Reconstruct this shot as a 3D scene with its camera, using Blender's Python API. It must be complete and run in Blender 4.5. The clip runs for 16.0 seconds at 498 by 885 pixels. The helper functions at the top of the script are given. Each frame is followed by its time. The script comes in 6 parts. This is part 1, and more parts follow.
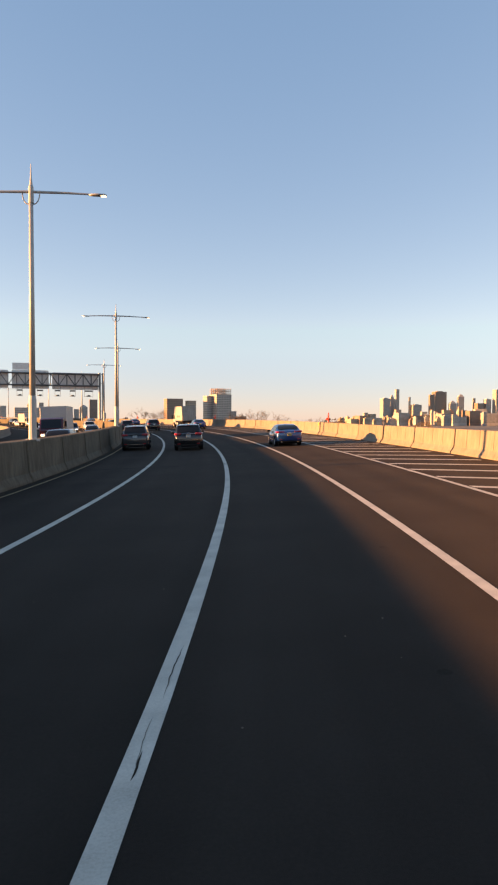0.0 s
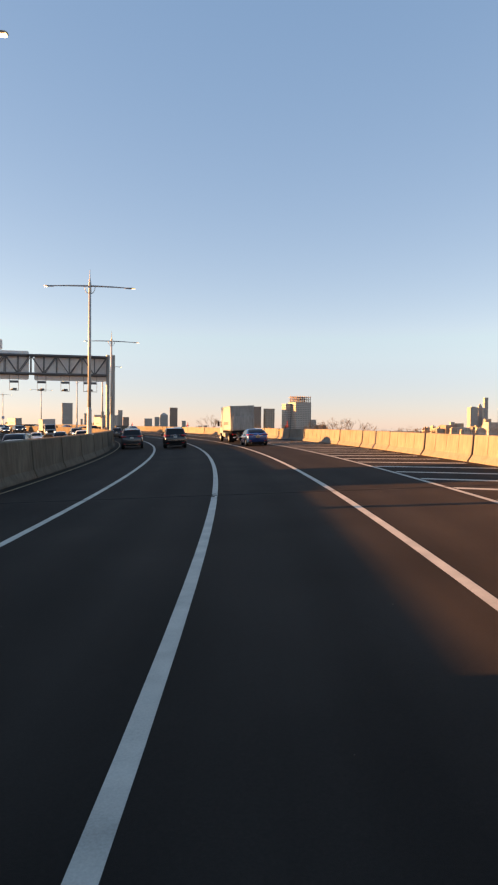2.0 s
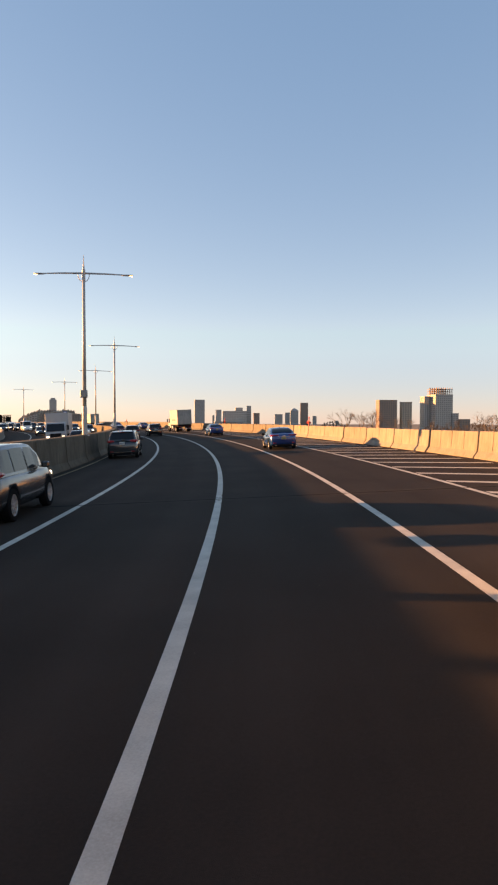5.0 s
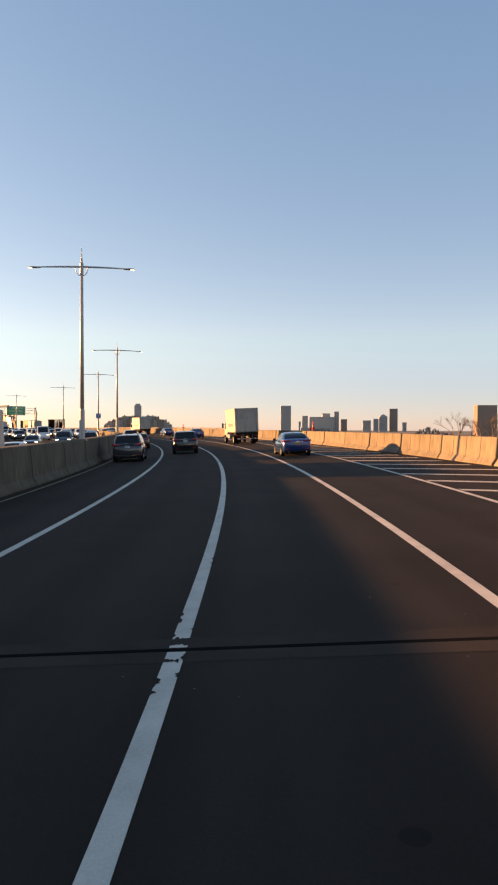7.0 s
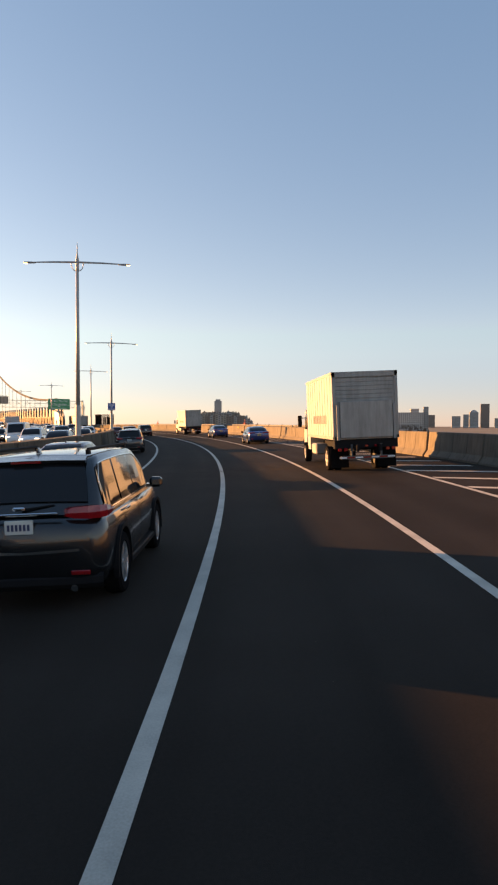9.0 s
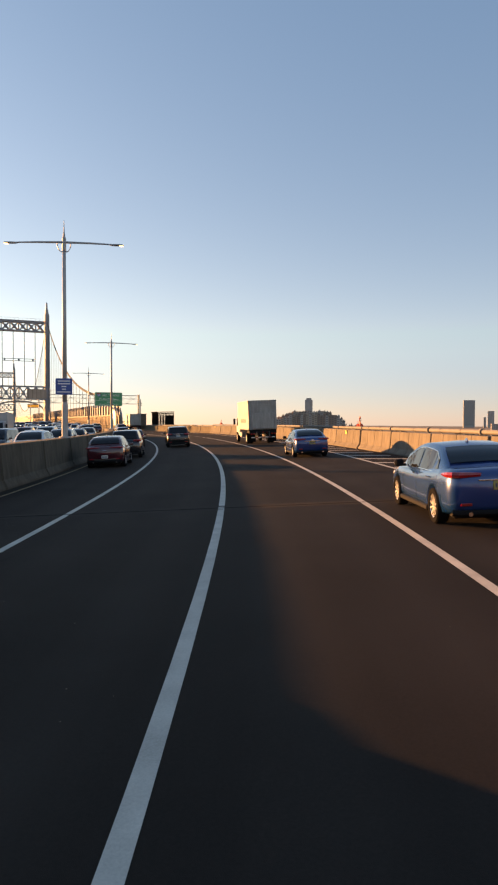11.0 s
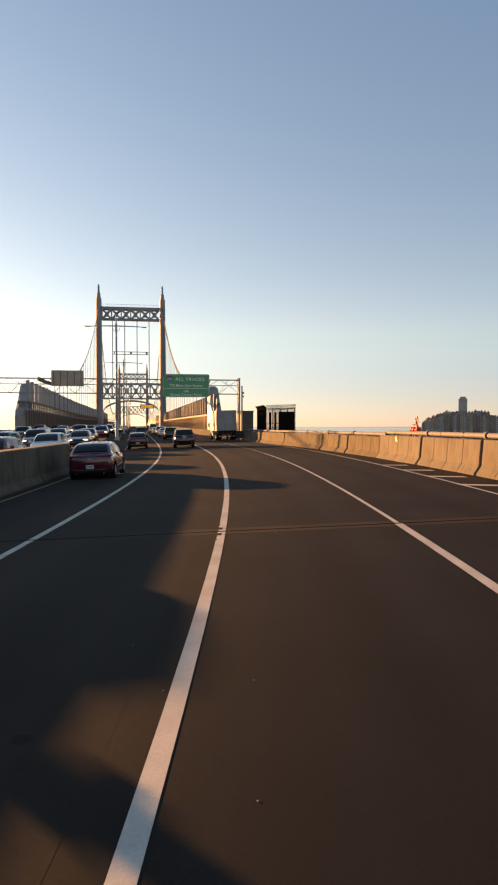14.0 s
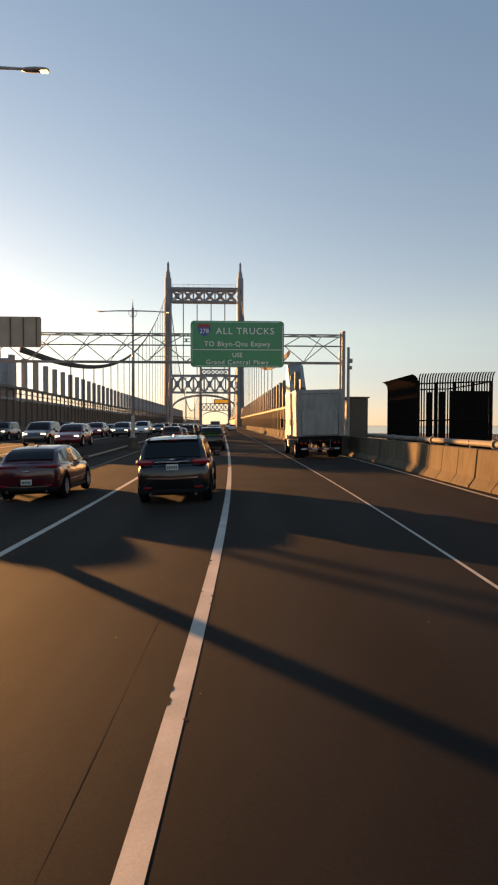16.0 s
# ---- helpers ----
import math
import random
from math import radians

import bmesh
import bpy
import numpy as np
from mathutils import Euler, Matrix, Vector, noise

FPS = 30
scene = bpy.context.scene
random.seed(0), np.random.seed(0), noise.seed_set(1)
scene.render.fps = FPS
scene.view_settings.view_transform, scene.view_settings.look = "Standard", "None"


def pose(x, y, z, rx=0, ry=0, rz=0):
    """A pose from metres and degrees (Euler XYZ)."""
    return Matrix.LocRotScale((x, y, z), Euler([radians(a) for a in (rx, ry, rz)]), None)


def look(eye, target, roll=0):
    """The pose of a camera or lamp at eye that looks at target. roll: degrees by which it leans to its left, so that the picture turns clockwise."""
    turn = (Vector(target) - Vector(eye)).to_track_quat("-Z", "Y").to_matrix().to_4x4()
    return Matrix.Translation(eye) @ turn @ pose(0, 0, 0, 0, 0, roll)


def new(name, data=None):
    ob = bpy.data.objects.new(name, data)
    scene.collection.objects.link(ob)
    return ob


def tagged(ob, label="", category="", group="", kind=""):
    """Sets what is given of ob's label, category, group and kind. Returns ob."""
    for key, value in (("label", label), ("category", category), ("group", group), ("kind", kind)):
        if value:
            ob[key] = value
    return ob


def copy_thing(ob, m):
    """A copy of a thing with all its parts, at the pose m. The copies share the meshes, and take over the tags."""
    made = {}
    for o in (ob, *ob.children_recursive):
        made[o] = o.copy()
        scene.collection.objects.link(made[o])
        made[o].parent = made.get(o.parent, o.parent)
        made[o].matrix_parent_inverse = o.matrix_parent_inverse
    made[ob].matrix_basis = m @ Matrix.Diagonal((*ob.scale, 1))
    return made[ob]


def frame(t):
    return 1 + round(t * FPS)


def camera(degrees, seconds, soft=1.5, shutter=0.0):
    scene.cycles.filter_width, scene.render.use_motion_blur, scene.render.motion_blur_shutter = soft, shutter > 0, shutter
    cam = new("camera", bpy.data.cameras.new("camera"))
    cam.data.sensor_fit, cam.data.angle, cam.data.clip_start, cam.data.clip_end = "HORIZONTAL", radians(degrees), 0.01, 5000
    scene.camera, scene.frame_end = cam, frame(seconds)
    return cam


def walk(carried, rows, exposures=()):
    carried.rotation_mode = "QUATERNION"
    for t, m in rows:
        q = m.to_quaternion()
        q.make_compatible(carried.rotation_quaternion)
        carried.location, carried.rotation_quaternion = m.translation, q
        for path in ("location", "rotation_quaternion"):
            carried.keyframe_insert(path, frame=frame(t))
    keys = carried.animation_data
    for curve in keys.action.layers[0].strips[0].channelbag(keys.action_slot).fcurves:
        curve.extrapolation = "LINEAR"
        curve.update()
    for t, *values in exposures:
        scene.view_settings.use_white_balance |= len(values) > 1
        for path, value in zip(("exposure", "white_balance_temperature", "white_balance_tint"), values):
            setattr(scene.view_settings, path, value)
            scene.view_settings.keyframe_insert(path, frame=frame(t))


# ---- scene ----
cam = camera(41.0, 16.0, soft=2.2)
PATH = [
    (0.0, pose(0.03, 0.00, 2.04, 90 + -2.09, -0.24, 2.21)),
    (0.5, pose(-0.34, 11.65, 1.96, 90 + -1.74, -0.89, 3.44)),
    (1.0, pose(-0.89, 23.22, 1.94, 90 + -1.77, 0.21, 5.34)),
    (1.5, pose(-1.84, 34.70, 1.95, 90 + -1.73, -0.67, 7.13)),
    (2.0, pose(-3.26, 46.04, 2.01, 90 + -1.40, -0.59, 9.02)),
    (2.5, pose(-4.91, 57.28, 2.07, 90 + -1.53, -0.01, 11.41)),
    (3.0, pose(-7.01, 68.37, 2.12, 90 + -1.73, -0.58, 13.02)),
    (3.2, pose(-7.97, 72.76, 2.13, 90 + -1.69, -0.18, 13.60)),
    (4.0, pose(-12.32, 90.08, 2.19, 90 + -1.73, -0.19, 16.49)),
    (4.6, pose(-16.05, 102.85, 2.20, 90 + -1.75, -0.19, 18.74)),
    (5.3, pose(-20.98, 117.55, 2.19, 90 + -1.79, -0.19, 21.43)),
    (5.5, pose(-22.45, 121.73, 2.19, 90 + -1.49, -0.51, 22.23)),
    (6.0, pose(-26.62, 131.97, 2.17, 90 + -1.51, -0.87, 24.06)),
    (6.5, pose(-31.05, 142.08, 2.14, 90 + -1.27, -0.36, 25.93)),
    (7.0, pose(-35.74, 152.07, 2.12, 90 + -1.34, -0.19, 27.67)),
    (7.5, pose(-40.72, 161.91, 2.11, 90 + -1.38, -0.49, 29.50)),
    (8.0, pose(-46.10, 171.51, 2.12, 90 + -1.53, -0.12, 31.25)),
    (9.0, pose(-57.51, 190.43, 2.16, 90 + -1.69, -0.15, 34.76)),
    (9.7, pose(-66.33, 203.31, 2.18, 90 + -1.81, -0.17, 37.52)),
    (10.5, pose(-77.26, 217.57, 2.20, 90 + -1.95, -0.20, 40.72)),
    (11.0, pose(-84.61, 226.15, 2.20, 90 + -1.74, -0.24, 42.55)),
    (11.5, pose(-92.19, 234.61, 2.21, 90 + -1.29, -0.20, 44.69)),
    (12.0, pose(-100.18, 242.74, 2.21, 90 + -2.13, -0.65, 46.41)),
    (12.5, pose(-108.41, 250.68, 2.21, 90 + -1.83, -0.38, 48.42)),
    (13.0, pose(-116.89, 258.36, 2.21, 90 + -1.54, -0.18, 50.50)),
    (13.5, pose(-125.68, 265.72, 2.21, 90 + -1.69, 0.27, 52.80)),
    (14.0, pose(-134.71, 272.78, 2.21, 90 + -1.58, 0.07, 54.60)),
    (14.5, pose(-143.97, 279.55, 2.20, 90 + -1.20, 0.99, 57.02)),
    (15.0, pose(-153.60, 285.80, 2.18, 90 + -1.75, -0.69, 58.49)),
    (15.2, pose(-157.45, 288.31, 2.18, 90 + -1.75, 0.01, 59.35)),
    (15.5, pose(-163.32, 291.92, 2.16, 90 + -1.81, -0.63, 60.26)),
    (16.0, pose(-173.20, 297.80, 2.14, 90 + -1.73, -0.16, 62.00)),
]
# the film's own exposure and white balance: seconds, stops, kelvin, tint
EXPOSURES = [(0.0, 2.13, 10750, 19), (3.0, 2.13, 10750, 19), (5.5, 2.04, 10700, 19), (8.0, 1.97, 10700, 19), (10.5, 1.85, 10700, 19), (13.0, 1.75, 11100, 18), (14.5, 1.64, 11250, 18), (16.0, 1.53, 11450, 17)]
walk(cam, PATH, EXPOSURES)

# ---- world, sun ----
SUN_AZ, SUN_EL = 97.4, 6.4          # degrees to the left of +y, and above the horizon
world = bpy.data.worlds.new("sky")
scene.world = world
world.use_nodes = True
wn = world.node_tree
sky = wn.nodes.new("ShaderNodeTexSky")
sky.sky_type = "NISHITA"
sky.sun_disc = False
sky.sun_elevation = radians(SUN_EL)
sky.sun_rotation = radians(-SUN_AZ)
sky.altitude = 30
sky.air_density, sky.dust_density, sky.ozone_density = 0.7, 0.08, 1.8
# clear sky seen through a thin even veil of haze
thin = wn.nodes.new("ShaderNodeVectorMath")
thin.operation = "MULTIPLY_ADD"
wn.links.new(sky.outputs["Color"], thin.inputs[0])
thin.inputs[1].default_value = (0.87, 0.68, 0.58)
thin.inputs[2].default_value = (0.06, 0.45, 1.28)
# ground haze: greyer close over the horizon, paler above it, the same all round
way_up = wn.nodes.new("ShaderNodeTexCoord")
height = wn.nodes.new("ShaderNodeSeparateXYZ")
wn.links.new(way_up.outputs["Generated"], height.inputs[0])
haze = wn.nodes.new("ShaderNodeValToRGB")
wn.links.new(height.outputs["Z"], haze.inputs["Fac"])
steps = ((0.0, (0.57, 0.65, 0.84)), (0.05, (0.63, 0.715, 0.89)), (0.10, (0.83, 0.885, 0.95)), (0.18, (1.18, 1.19, 1.04)), (0.30, (1.20, 1.25, 1.09)), (0.6, (1.11, 1.15, 1.06)))
while len(haze.color_ramp.elements) < len(steps):
    haze.color_ramp.elements.new(0.5)
for el, (z, col) in zip(haze.color_ramp.elements, steps):
    el.position = z
    el.color = (*col, 1)
haze.color_ramp.interpolation = "B_SPLINE"
hazy = wn.nodes.new("ShaderNodeVectorMath")
hazy.operation = "MULTIPLY"
wn.links.new(thin.outputs[0], hazy.inputs[0])
wn.links.new(haze.outputs["Color"], hazy.inputs[1])
# the sun's wide aureole in the haze
SUN_WAY = Vector((-math.sin(radians(SUN_AZ)) * math.cos(radians(SUN_EL)), math.cos(radians(SUN_AZ)) * math.cos(radians(SUN_EL)), math.sin(radians(SUN_EL))))
near_sun = wn.nodes.new("ShaderNodeVectorMath")
near_sun.operation = "DOT_PRODUCT"
wn.links.new(way_up.outputs["Generated"], near_sun.inputs[0])
near_sun.inputs[1].default_value = SUN_WAY
ahead = wn.nodes.new("ShaderNodeMath")
ahead.operation = "MAXIMUM"
wn.links.new(near_sun.outputs["Value"], ahead.inputs[0])
ahead.inputs[1].default_value = 0.0
fall = wn.nodes.new("ShaderNodeMath")
fall.operation = "POWER"
wn.links.new(ahead.outputs[0], fall.inputs[0])
fall.inputs[1].default_value = 6.0
glow = wn.nodes.new("ShaderNodeVectorMath")
glow.operation = "MULTIPLY_ADD"
wn.links.new(fall.outputs[0], glow.inputs[0])
glow.inputs[1].default_value = (0.38, 0.42, 0.40)
glow.inputs[2].default_value = (1, 1, 1)
lit = wn.nodes.new("ShaderNodeVectorMath")
lit.operation = "MULTIPLY"
wn.links.new(hazy.outputs[0], lit.inputs[0])
wn.links.new(glow.outputs[0], lit.inputs[1])
wn.links.new(lit.outputs[0], wn.nodes["Background"].inputs["Color"])
wn.nodes["Background"].inputs["Strength"].default_value = 0.09
lamp = bpy.data.lights.new("sun", "SUN")
lamp.energy, lamp.angle, lamp.color = 4.65, radians(0.55), (1.0, 0.555, 0.265)
sun = new("sun", lamp)
sun.matrix_basis = look(SUN_WAY * 100, (0, 0, 0))


# ---- materials ----
def mat(name, color, rough=0.6, metal=0.0, vary=0.12, scale=4.0, bump=0.0, fine=60.0, coat=0.0, spread=0.0, emit=0.0, spec=0.5, streak=0.0):
    """A surface with stains at one scale and grain at another; spread varies it from piece to piece."""
    m = bpy.data.materials.new(name)
    m.use_nodes = True
    nt = m.node_tree
    b = nt.nodes["Principled BSDF"]
    b.inputs["Roughness"].default_value = rough
    b.inputs["Metallic"].default_value = metal
    b.inputs["Coat Weight"].default_value = coat
    b.inputs["Specular IOR Level"].default_value = spec
    b.inputs["Coat Roughness"].default_value = 0.08
    tc = nt.nodes.new("ShaderNodeTexCoord")
    big = nt.nodes.new("ShaderNodeTexNoise")
    big.inputs["Scale"].default_value = scale
    big.inputs["Detail"].default_value = 5
    small = nt.nodes.new("ShaderNodeTexNoise")
    small.inputs["Scale"].default_value = fine
    small.inputs["Detail"].default_value = 3
    for n in (big, small):
        nt.links.new(tc.outputs["Object"], n.inputs["Vector"])
    add = nt.nodes.new("ShaderNodeMath")
    add.operation = "MULTIPLY_ADD"
    nt.links.new(small.outputs["Fac"], add.inputs[0])
    add.inputs[1].default_value = 0.5
    nt.links.new(big.outputs["Fac"], add.inputs[2])
    ramp = nt.nodes.new("ShaderNodeMapRange")
    ramp.inputs["From Min"].default_value, ramp.inputs["From Max"].default_value = 0.4, 1.1
    ramp.inputs["To Min"].default_value, ramp.inputs["To Max"].default_value = 1 - vary, 1 + vary
    nt.links.new(add.outputs[0], ramp.inputs["Value"])
    last = ramp.outputs["Result"]
    if spread:
        oi = nt.nodes.new("ShaderNodeObjectInfo")
        mr = nt.nodes.new("ShaderNodeMapRange")
        mr.inputs["To Min"].default_value, mr.inputs["To Max"].default_value = 1 - spread, 1 + spread
        nt.links.new(oi.outputs["Random"], mr.inputs["Value"])
        mul = nt.nodes.new("ShaderNodeMath")
        mul.operation = "MULTIPLY"
        nt.links.new(last, mul.inputs[0])
        nt.links.new(mr.outputs["Result"], mul.inputs[1])
        last = mul.outputs[0]
    if streak:
        mp = nt.nodes.new("ShaderNodeMapping")
        mp.inputs["Scale"].default_value = (4.0, 4.0, 0.5)
        nt.links.new(tc.outputs["Object"], mp.inputs["Vector"])
        sn = nt.nodes.new("ShaderNodeTexNoise")
        sn.inputs["Scale"].default_value = 1.6
        sn.inputs["Detail"].default_value = 6
        sn.inputs["Roughness"].default_value = 0.65
        nt.links.new(mp.outputs[0], sn.inputs["Vector"])
        sr = nt.nodes.new("ShaderNodeMapRange")
        sr.inputs["From Min"].default_value, sr.inputs["From Max"].default_value = 0.3, 0.62
        sr.inputs["To Min"].default_value, sr.inputs["To Max"].default_value = 1 - streak, 1.0
        nt.links.new(sn.outputs["Fac"], sr.inputs["Value"])
        ml = nt.nodes.new("ShaderNodeMath")
        ml.operation = "MULTIPLY"
        nt.links.new(last, ml.inputs[0])
        nt.links.new(sr.outputs["Result"], ml.inputs[1])
        last = ml.outputs[0]
    mix = nt.nodes.new("ShaderNodeVectorMath")
    mix.operation = "SCALE"
    mix.inputs[0].default_value = color
    nt.links.new(last, mix.inputs["Scale"])
    nt.links.new(mix.outputs[0], b.inputs["Base Color"])
    if bump:
        bp = nt.nodes.new("ShaderNodeBump")
        bp.inputs["Strength"].default_value = bump
        bp.inputs["Distance"].default_value = 0.02
        nt.links.new(small.outputs["Fac"], bp.inputs["Height"])
        nt.links.new(bp.outputs[0], b.inputs["Normal"])
    if emit:
        b.inputs["Emission Color"].default_value = (*color, 1)
        b.inputs["Emission Strength"].default_value = emit
    return m


M = {}
M["asphalt"] = mat("asphalt", (0.0308, 0.0243, 0.0205), 0.85, vary=0.3, scale=0.35, bump=0.0, fine=45)


def road_surface():
    """Asphalt in road coordinates (u along, v across): stone grain, polished wheel tracks, long streaks, seams and patches."""
    m = M["asphalt"]
    nt = m.node_tree
    b = nt.nodes["Principled BSDF"]
    uv = nt.nodes.new("ShaderNodeUVMap")
    uv.uv_map = "road"
    sep = nt.nodes.new("ShaderNodeSeparateXYZ")
    nt.links.new(uv.outputs[0], sep.inputs[0])

    def math_node(op, a, c, d=None):
        n = nt.nodes.new("ShaderNodeMath")
        n.operation = op
        for i_, v in enumerate((a, c, d)):
            if v is None:
                continue
            if isinstance(v, (int, float)):
                n.inputs[i_].default_value = v
            else:
                nt.links.new(v, n.inputs[i_])
        return n.outputs[0]

    # two wheel tracks in each 3.4 m lane
    ph = math_node("MULTIPLY", math_node("ADD", sep.outputs[1], 0.78), 2 * math.pi * 2 / 3.4)
    track = math_node("MULTIPLY_ADD", math_node("COSINE", ph, 0), -0.10, 1.0)
    mp = nt.nodes.new("ShaderNodeMapping")
    mp.inputs["Scale"].default_value = (0.02, 1.6, 1)
    nt.links.new(uv.outputs[0], mp.inputs["Vector"])
    st = nt.nodes.new("ShaderNodeTexNoise")
    st.inputs["Scale"].default_value = 1.0
    st.inputs["Detail"].default_value = 6
    nt.links.new(mp.outputs[0], st.inputs["Vector"])
    streak = math_node("MULTIPLY_ADD", st.outputs["Fac"], 0.5, 0.75)
    spots = nt.nodes.new("ShaderNodeTexVoronoi")
    spots.inputs["Scale"].default_value = 0.55
    nt.links.new(uv.outputs[0], spots.inputs["Vector"])
    dot = math_node("LESS_THAN", spots.outputs["Distance"], 0.045)
    oil = math_node("MULTIPLY_ADD", dot, -0.3, 1.0)
    tot = math_node("MULTIPLY", math_node("MULTIPLY", track, streak), oil)
    old = b.inputs["Base Color"].links[0].from_socket
    sc = nt.nodes.new("ShaderNodeVectorMath")
    sc.operation = "SCALE"
    nt.links.new(old, sc.inputs[0])
    nt.links.new(tot, sc.inputs["Scale"])
    nt.links.new(sc.outputs[0], b.inputs["Base Color"])
    # coarse stone relief
    tc = nt.nodes.new("ShaderNodeTexCoord")
    vo = nt.nodes.new("ShaderNodeTexVoronoi")
    vo.inputs["Scale"].default_value = 210
    nt.links.new(tc.outputs["Object"], vo.inputs["Vector"])
    bp = nt.nodes.new("ShaderNodeBump")
    bp.inputs["Strength"].default_value = 0.2
    bp.inputs["Distance"].default_value = 0.012
    nt.links.new(vo.outputs["Distance"], bp.inputs["Height"])
    nt.links.new(bp.outputs[0], b.inputs["Normal"])
    b.inputs["Diffuse Roughness"].default_value = 1.0
    b.inputs["Specular IOR Level"].default_value = 0.06


road_surface()
M["chip"] = mat("bared_asphalt", (0.034, 0.028, 0.024), 0.9, vary=0.3, scale=3, bump=0.2, spec=0.05)
M["header"] = mat("joint_concrete", (0.037, 0.0305, 0.026), 0.9, vary=0.35, scale=1.2, bump=0.05, spec=0.06)
M["rubber"] = mat("black_rubber", (0.010, 0.010, 0.010), 0.95, vary=0.2, spec=0.0)
M["line"] = mat("white_road_paint", (0.455, 0.42, 0.36), 0.7, vary=0.3, scale=2.0, bump=0.08, fine=60)
M["yellow_line"] = mat("yellow_road_paint", (0.28, 0.205, 0.105), 0.7, vary=0.3, scale=2.0)
M["barrier"] = mat("barrier_concrete", (0.208, 0.180, 0.150), 0.85, vary=0.22, scale=1.3, bump=0.35, fine=25, spread=0.08, spec=0.2, streak=0.28)
# darker concrete tone for the barrier's middle stretch
M["barrier_mid"] = mat("dirty_barrier_concrete", (0.162, 0.140, 0.113), 0.9, vary=0.28, scale=1.1, bump=0.4, fine=25, spread=0.1, spec=0.2, streak=0.35)
# browner concrete near the bridge, darkened further to imitate dimmer light there
M["barrier_dim"] = mat("browned_barrier_concrete", (0.118, 0.093, 0.063), 0.9, vary=0.3, scale=1.1, bump=0.4, fine=25, spread=0.1, spec=0.2, streak=0.35)
M["median"] = mat("median_concrete", (0.122, 0.102, 0.076), 0.9, vary=0.38, scale=0.9, bump=0.4, fine=25, spread=0.08, spec=0.2, streak=0.45)
M["galv"] = mat("galvanised_steel", (0.27, 0.27, 0.26), 0.55, 0.35, vary=0.15, scale=3)
M["lamp_steel"] = mat("pale_lamp_steel", (0.38, 0.375, 0.36), 0.5, 0.1, vary=0.12, scale=3)
M["dark_steel"] = mat("dark_painted_steel", (0.10, 0.105, 0.11), 0.5, 0.2, vary=0.2)
# lens emission stands in for the low sun's glint on the lantern tips
M["lamp_glass"] = mat("lit_lamp_glass", (1.0, 0.70, 0.42), 0.3, vary=0.02, emit=1.1)
M["sign_green"] = mat("green_sign_sheet", (0.02, 0.30, 0.13), 0.35, vary=0.06, scale=1)
M["sign_blue"] = mat("blue_sign_sheet", (0.02, 0.08, 0.30), 0.35, vary=0.06)
M["amber"] = mat("amber_lit_dots", (1.0, 0.42, 0.03), 0.4, vary=0.1, scale=6, emit=0.22)
M["sign_red"] = mat("red_sign_sheet", (0.45, 0.03, 0.03), 0.35, vary=0.06)
M["sign_white"] = mat("white_sign_sheet", (0.8, 0.8, 0.78), 0.4, vary=0.04)
M["sign_back"] = mat("weathered_sheet", (0.74, 0.71, 0.67), 0.65, 0.0, vary=0.15)
M["sign_brown"] = mat("browned_sign_sheet", (0.46, 0.35, 0.26), 0.7, vary=0.2, scale=1)
M["bridge"] = mat("grey_bridge_paint", (0.27, 0.28, 0.29), 0.6, 0.1, vary=0.15, scale=0.3)
M["bridge_brown"] = mat("weathered_girder", (0.145, 0.098, 0.068), 0.75, vary=0.25, scale=0.5)
M["screen"] = mat("grey_mesh_screen", (0.16, 0.17, 0.18), 0.7, vary=0.2)
M["cable"] = mat("bridge_cable", (0.085, 0.087, 0.09), 0.85, vary=0.1, spec=0.1)
M["black_fence"] = mat("black_fence_steel", (0.016, 0.0135, 0.012), 0.95, vary=0.25, spec=0.0)
# ground tone raised so the far land looks hazed; the haze is in the colour
M["ground"] = mat("scrub_and_town", (0.12, 0.11, 0.095), 0.95, vary=0.5, scale=0.006, fine=0.08)
M["water"] = mat("ruffled_water", (0.03, 0.04, 0.045), 0.12, vary=0.1, scale=0.02, bump=0.15, fine=0.4)
M["bark"] = mat("bare_twigs", (0.11, 0.08, 0.06), 0.9, vary=0.25)
M["red_paint"] = mat("red_machine_paint", (0.55, 0.05, 0.03), 0.45, vary=0.12)
M["yellow_tag"] = mat("yellow_tag_paint", (0.7, 0.5, 0.05), 0.5, vary=0.15)
M["hut"] = mat("brown_hut_cladding", (0.105, 0.082, 0.062), 0.7, vary=0.2, scale=1.2, streak=0.2)
M["pipe"] = mat("pale_conduit", (0.19, 0.175, 0.155), 0.7, vary=0.2, spec=0.2)
M["glass_dark"] = mat("tinted_car_glass", (0.012, 0.013, 0.015), 0.05, vary=0.05, spec=0.32)
M["tyre"] = mat("tyre_rubber", (0.014, 0.014, 0.015), 0.85, vary=0.2, spec=0.0)
M["rim"] = mat("alloy_rim", (0.5, 0.5, 0.5), 0.35, 0.7, vary=0.1)
M["trim"] = mat("black_plastic_trim", (0.014, 0.014, 0.015), 0.6, vary=0.15, spec=0.06)
M["chrome"] = mat("chrome", (0.7, 0.7, 0.7), 0.12, 1.0, vary=0.03)
M["tail"] = mat("red_tail_lens", (0.30, 0.008, 0.010), 0.15, vary=0.05, coat=0.6)
M["tail_lit"] = mat("lit_tail_lens", (0.24, 0.006, 0.010), 0.12, vary=0.3, scale=9, coat=0.8, emit=0.02)
M["brake_steel"] = mat("dull_brake_steel", (0.05, 0.05, 0.05), 0.5, 0.5, vary=0.2)
M["head"] = mat("clear_head_lens", (0.75, 0.76, 0.78), 0.1, vary=0.05, coat=0.8)
M["head_lit"] = mat("lit_head_lens", (1.0, 0.95, 0.85), 0.15, vary=0.02, emit=1.0)
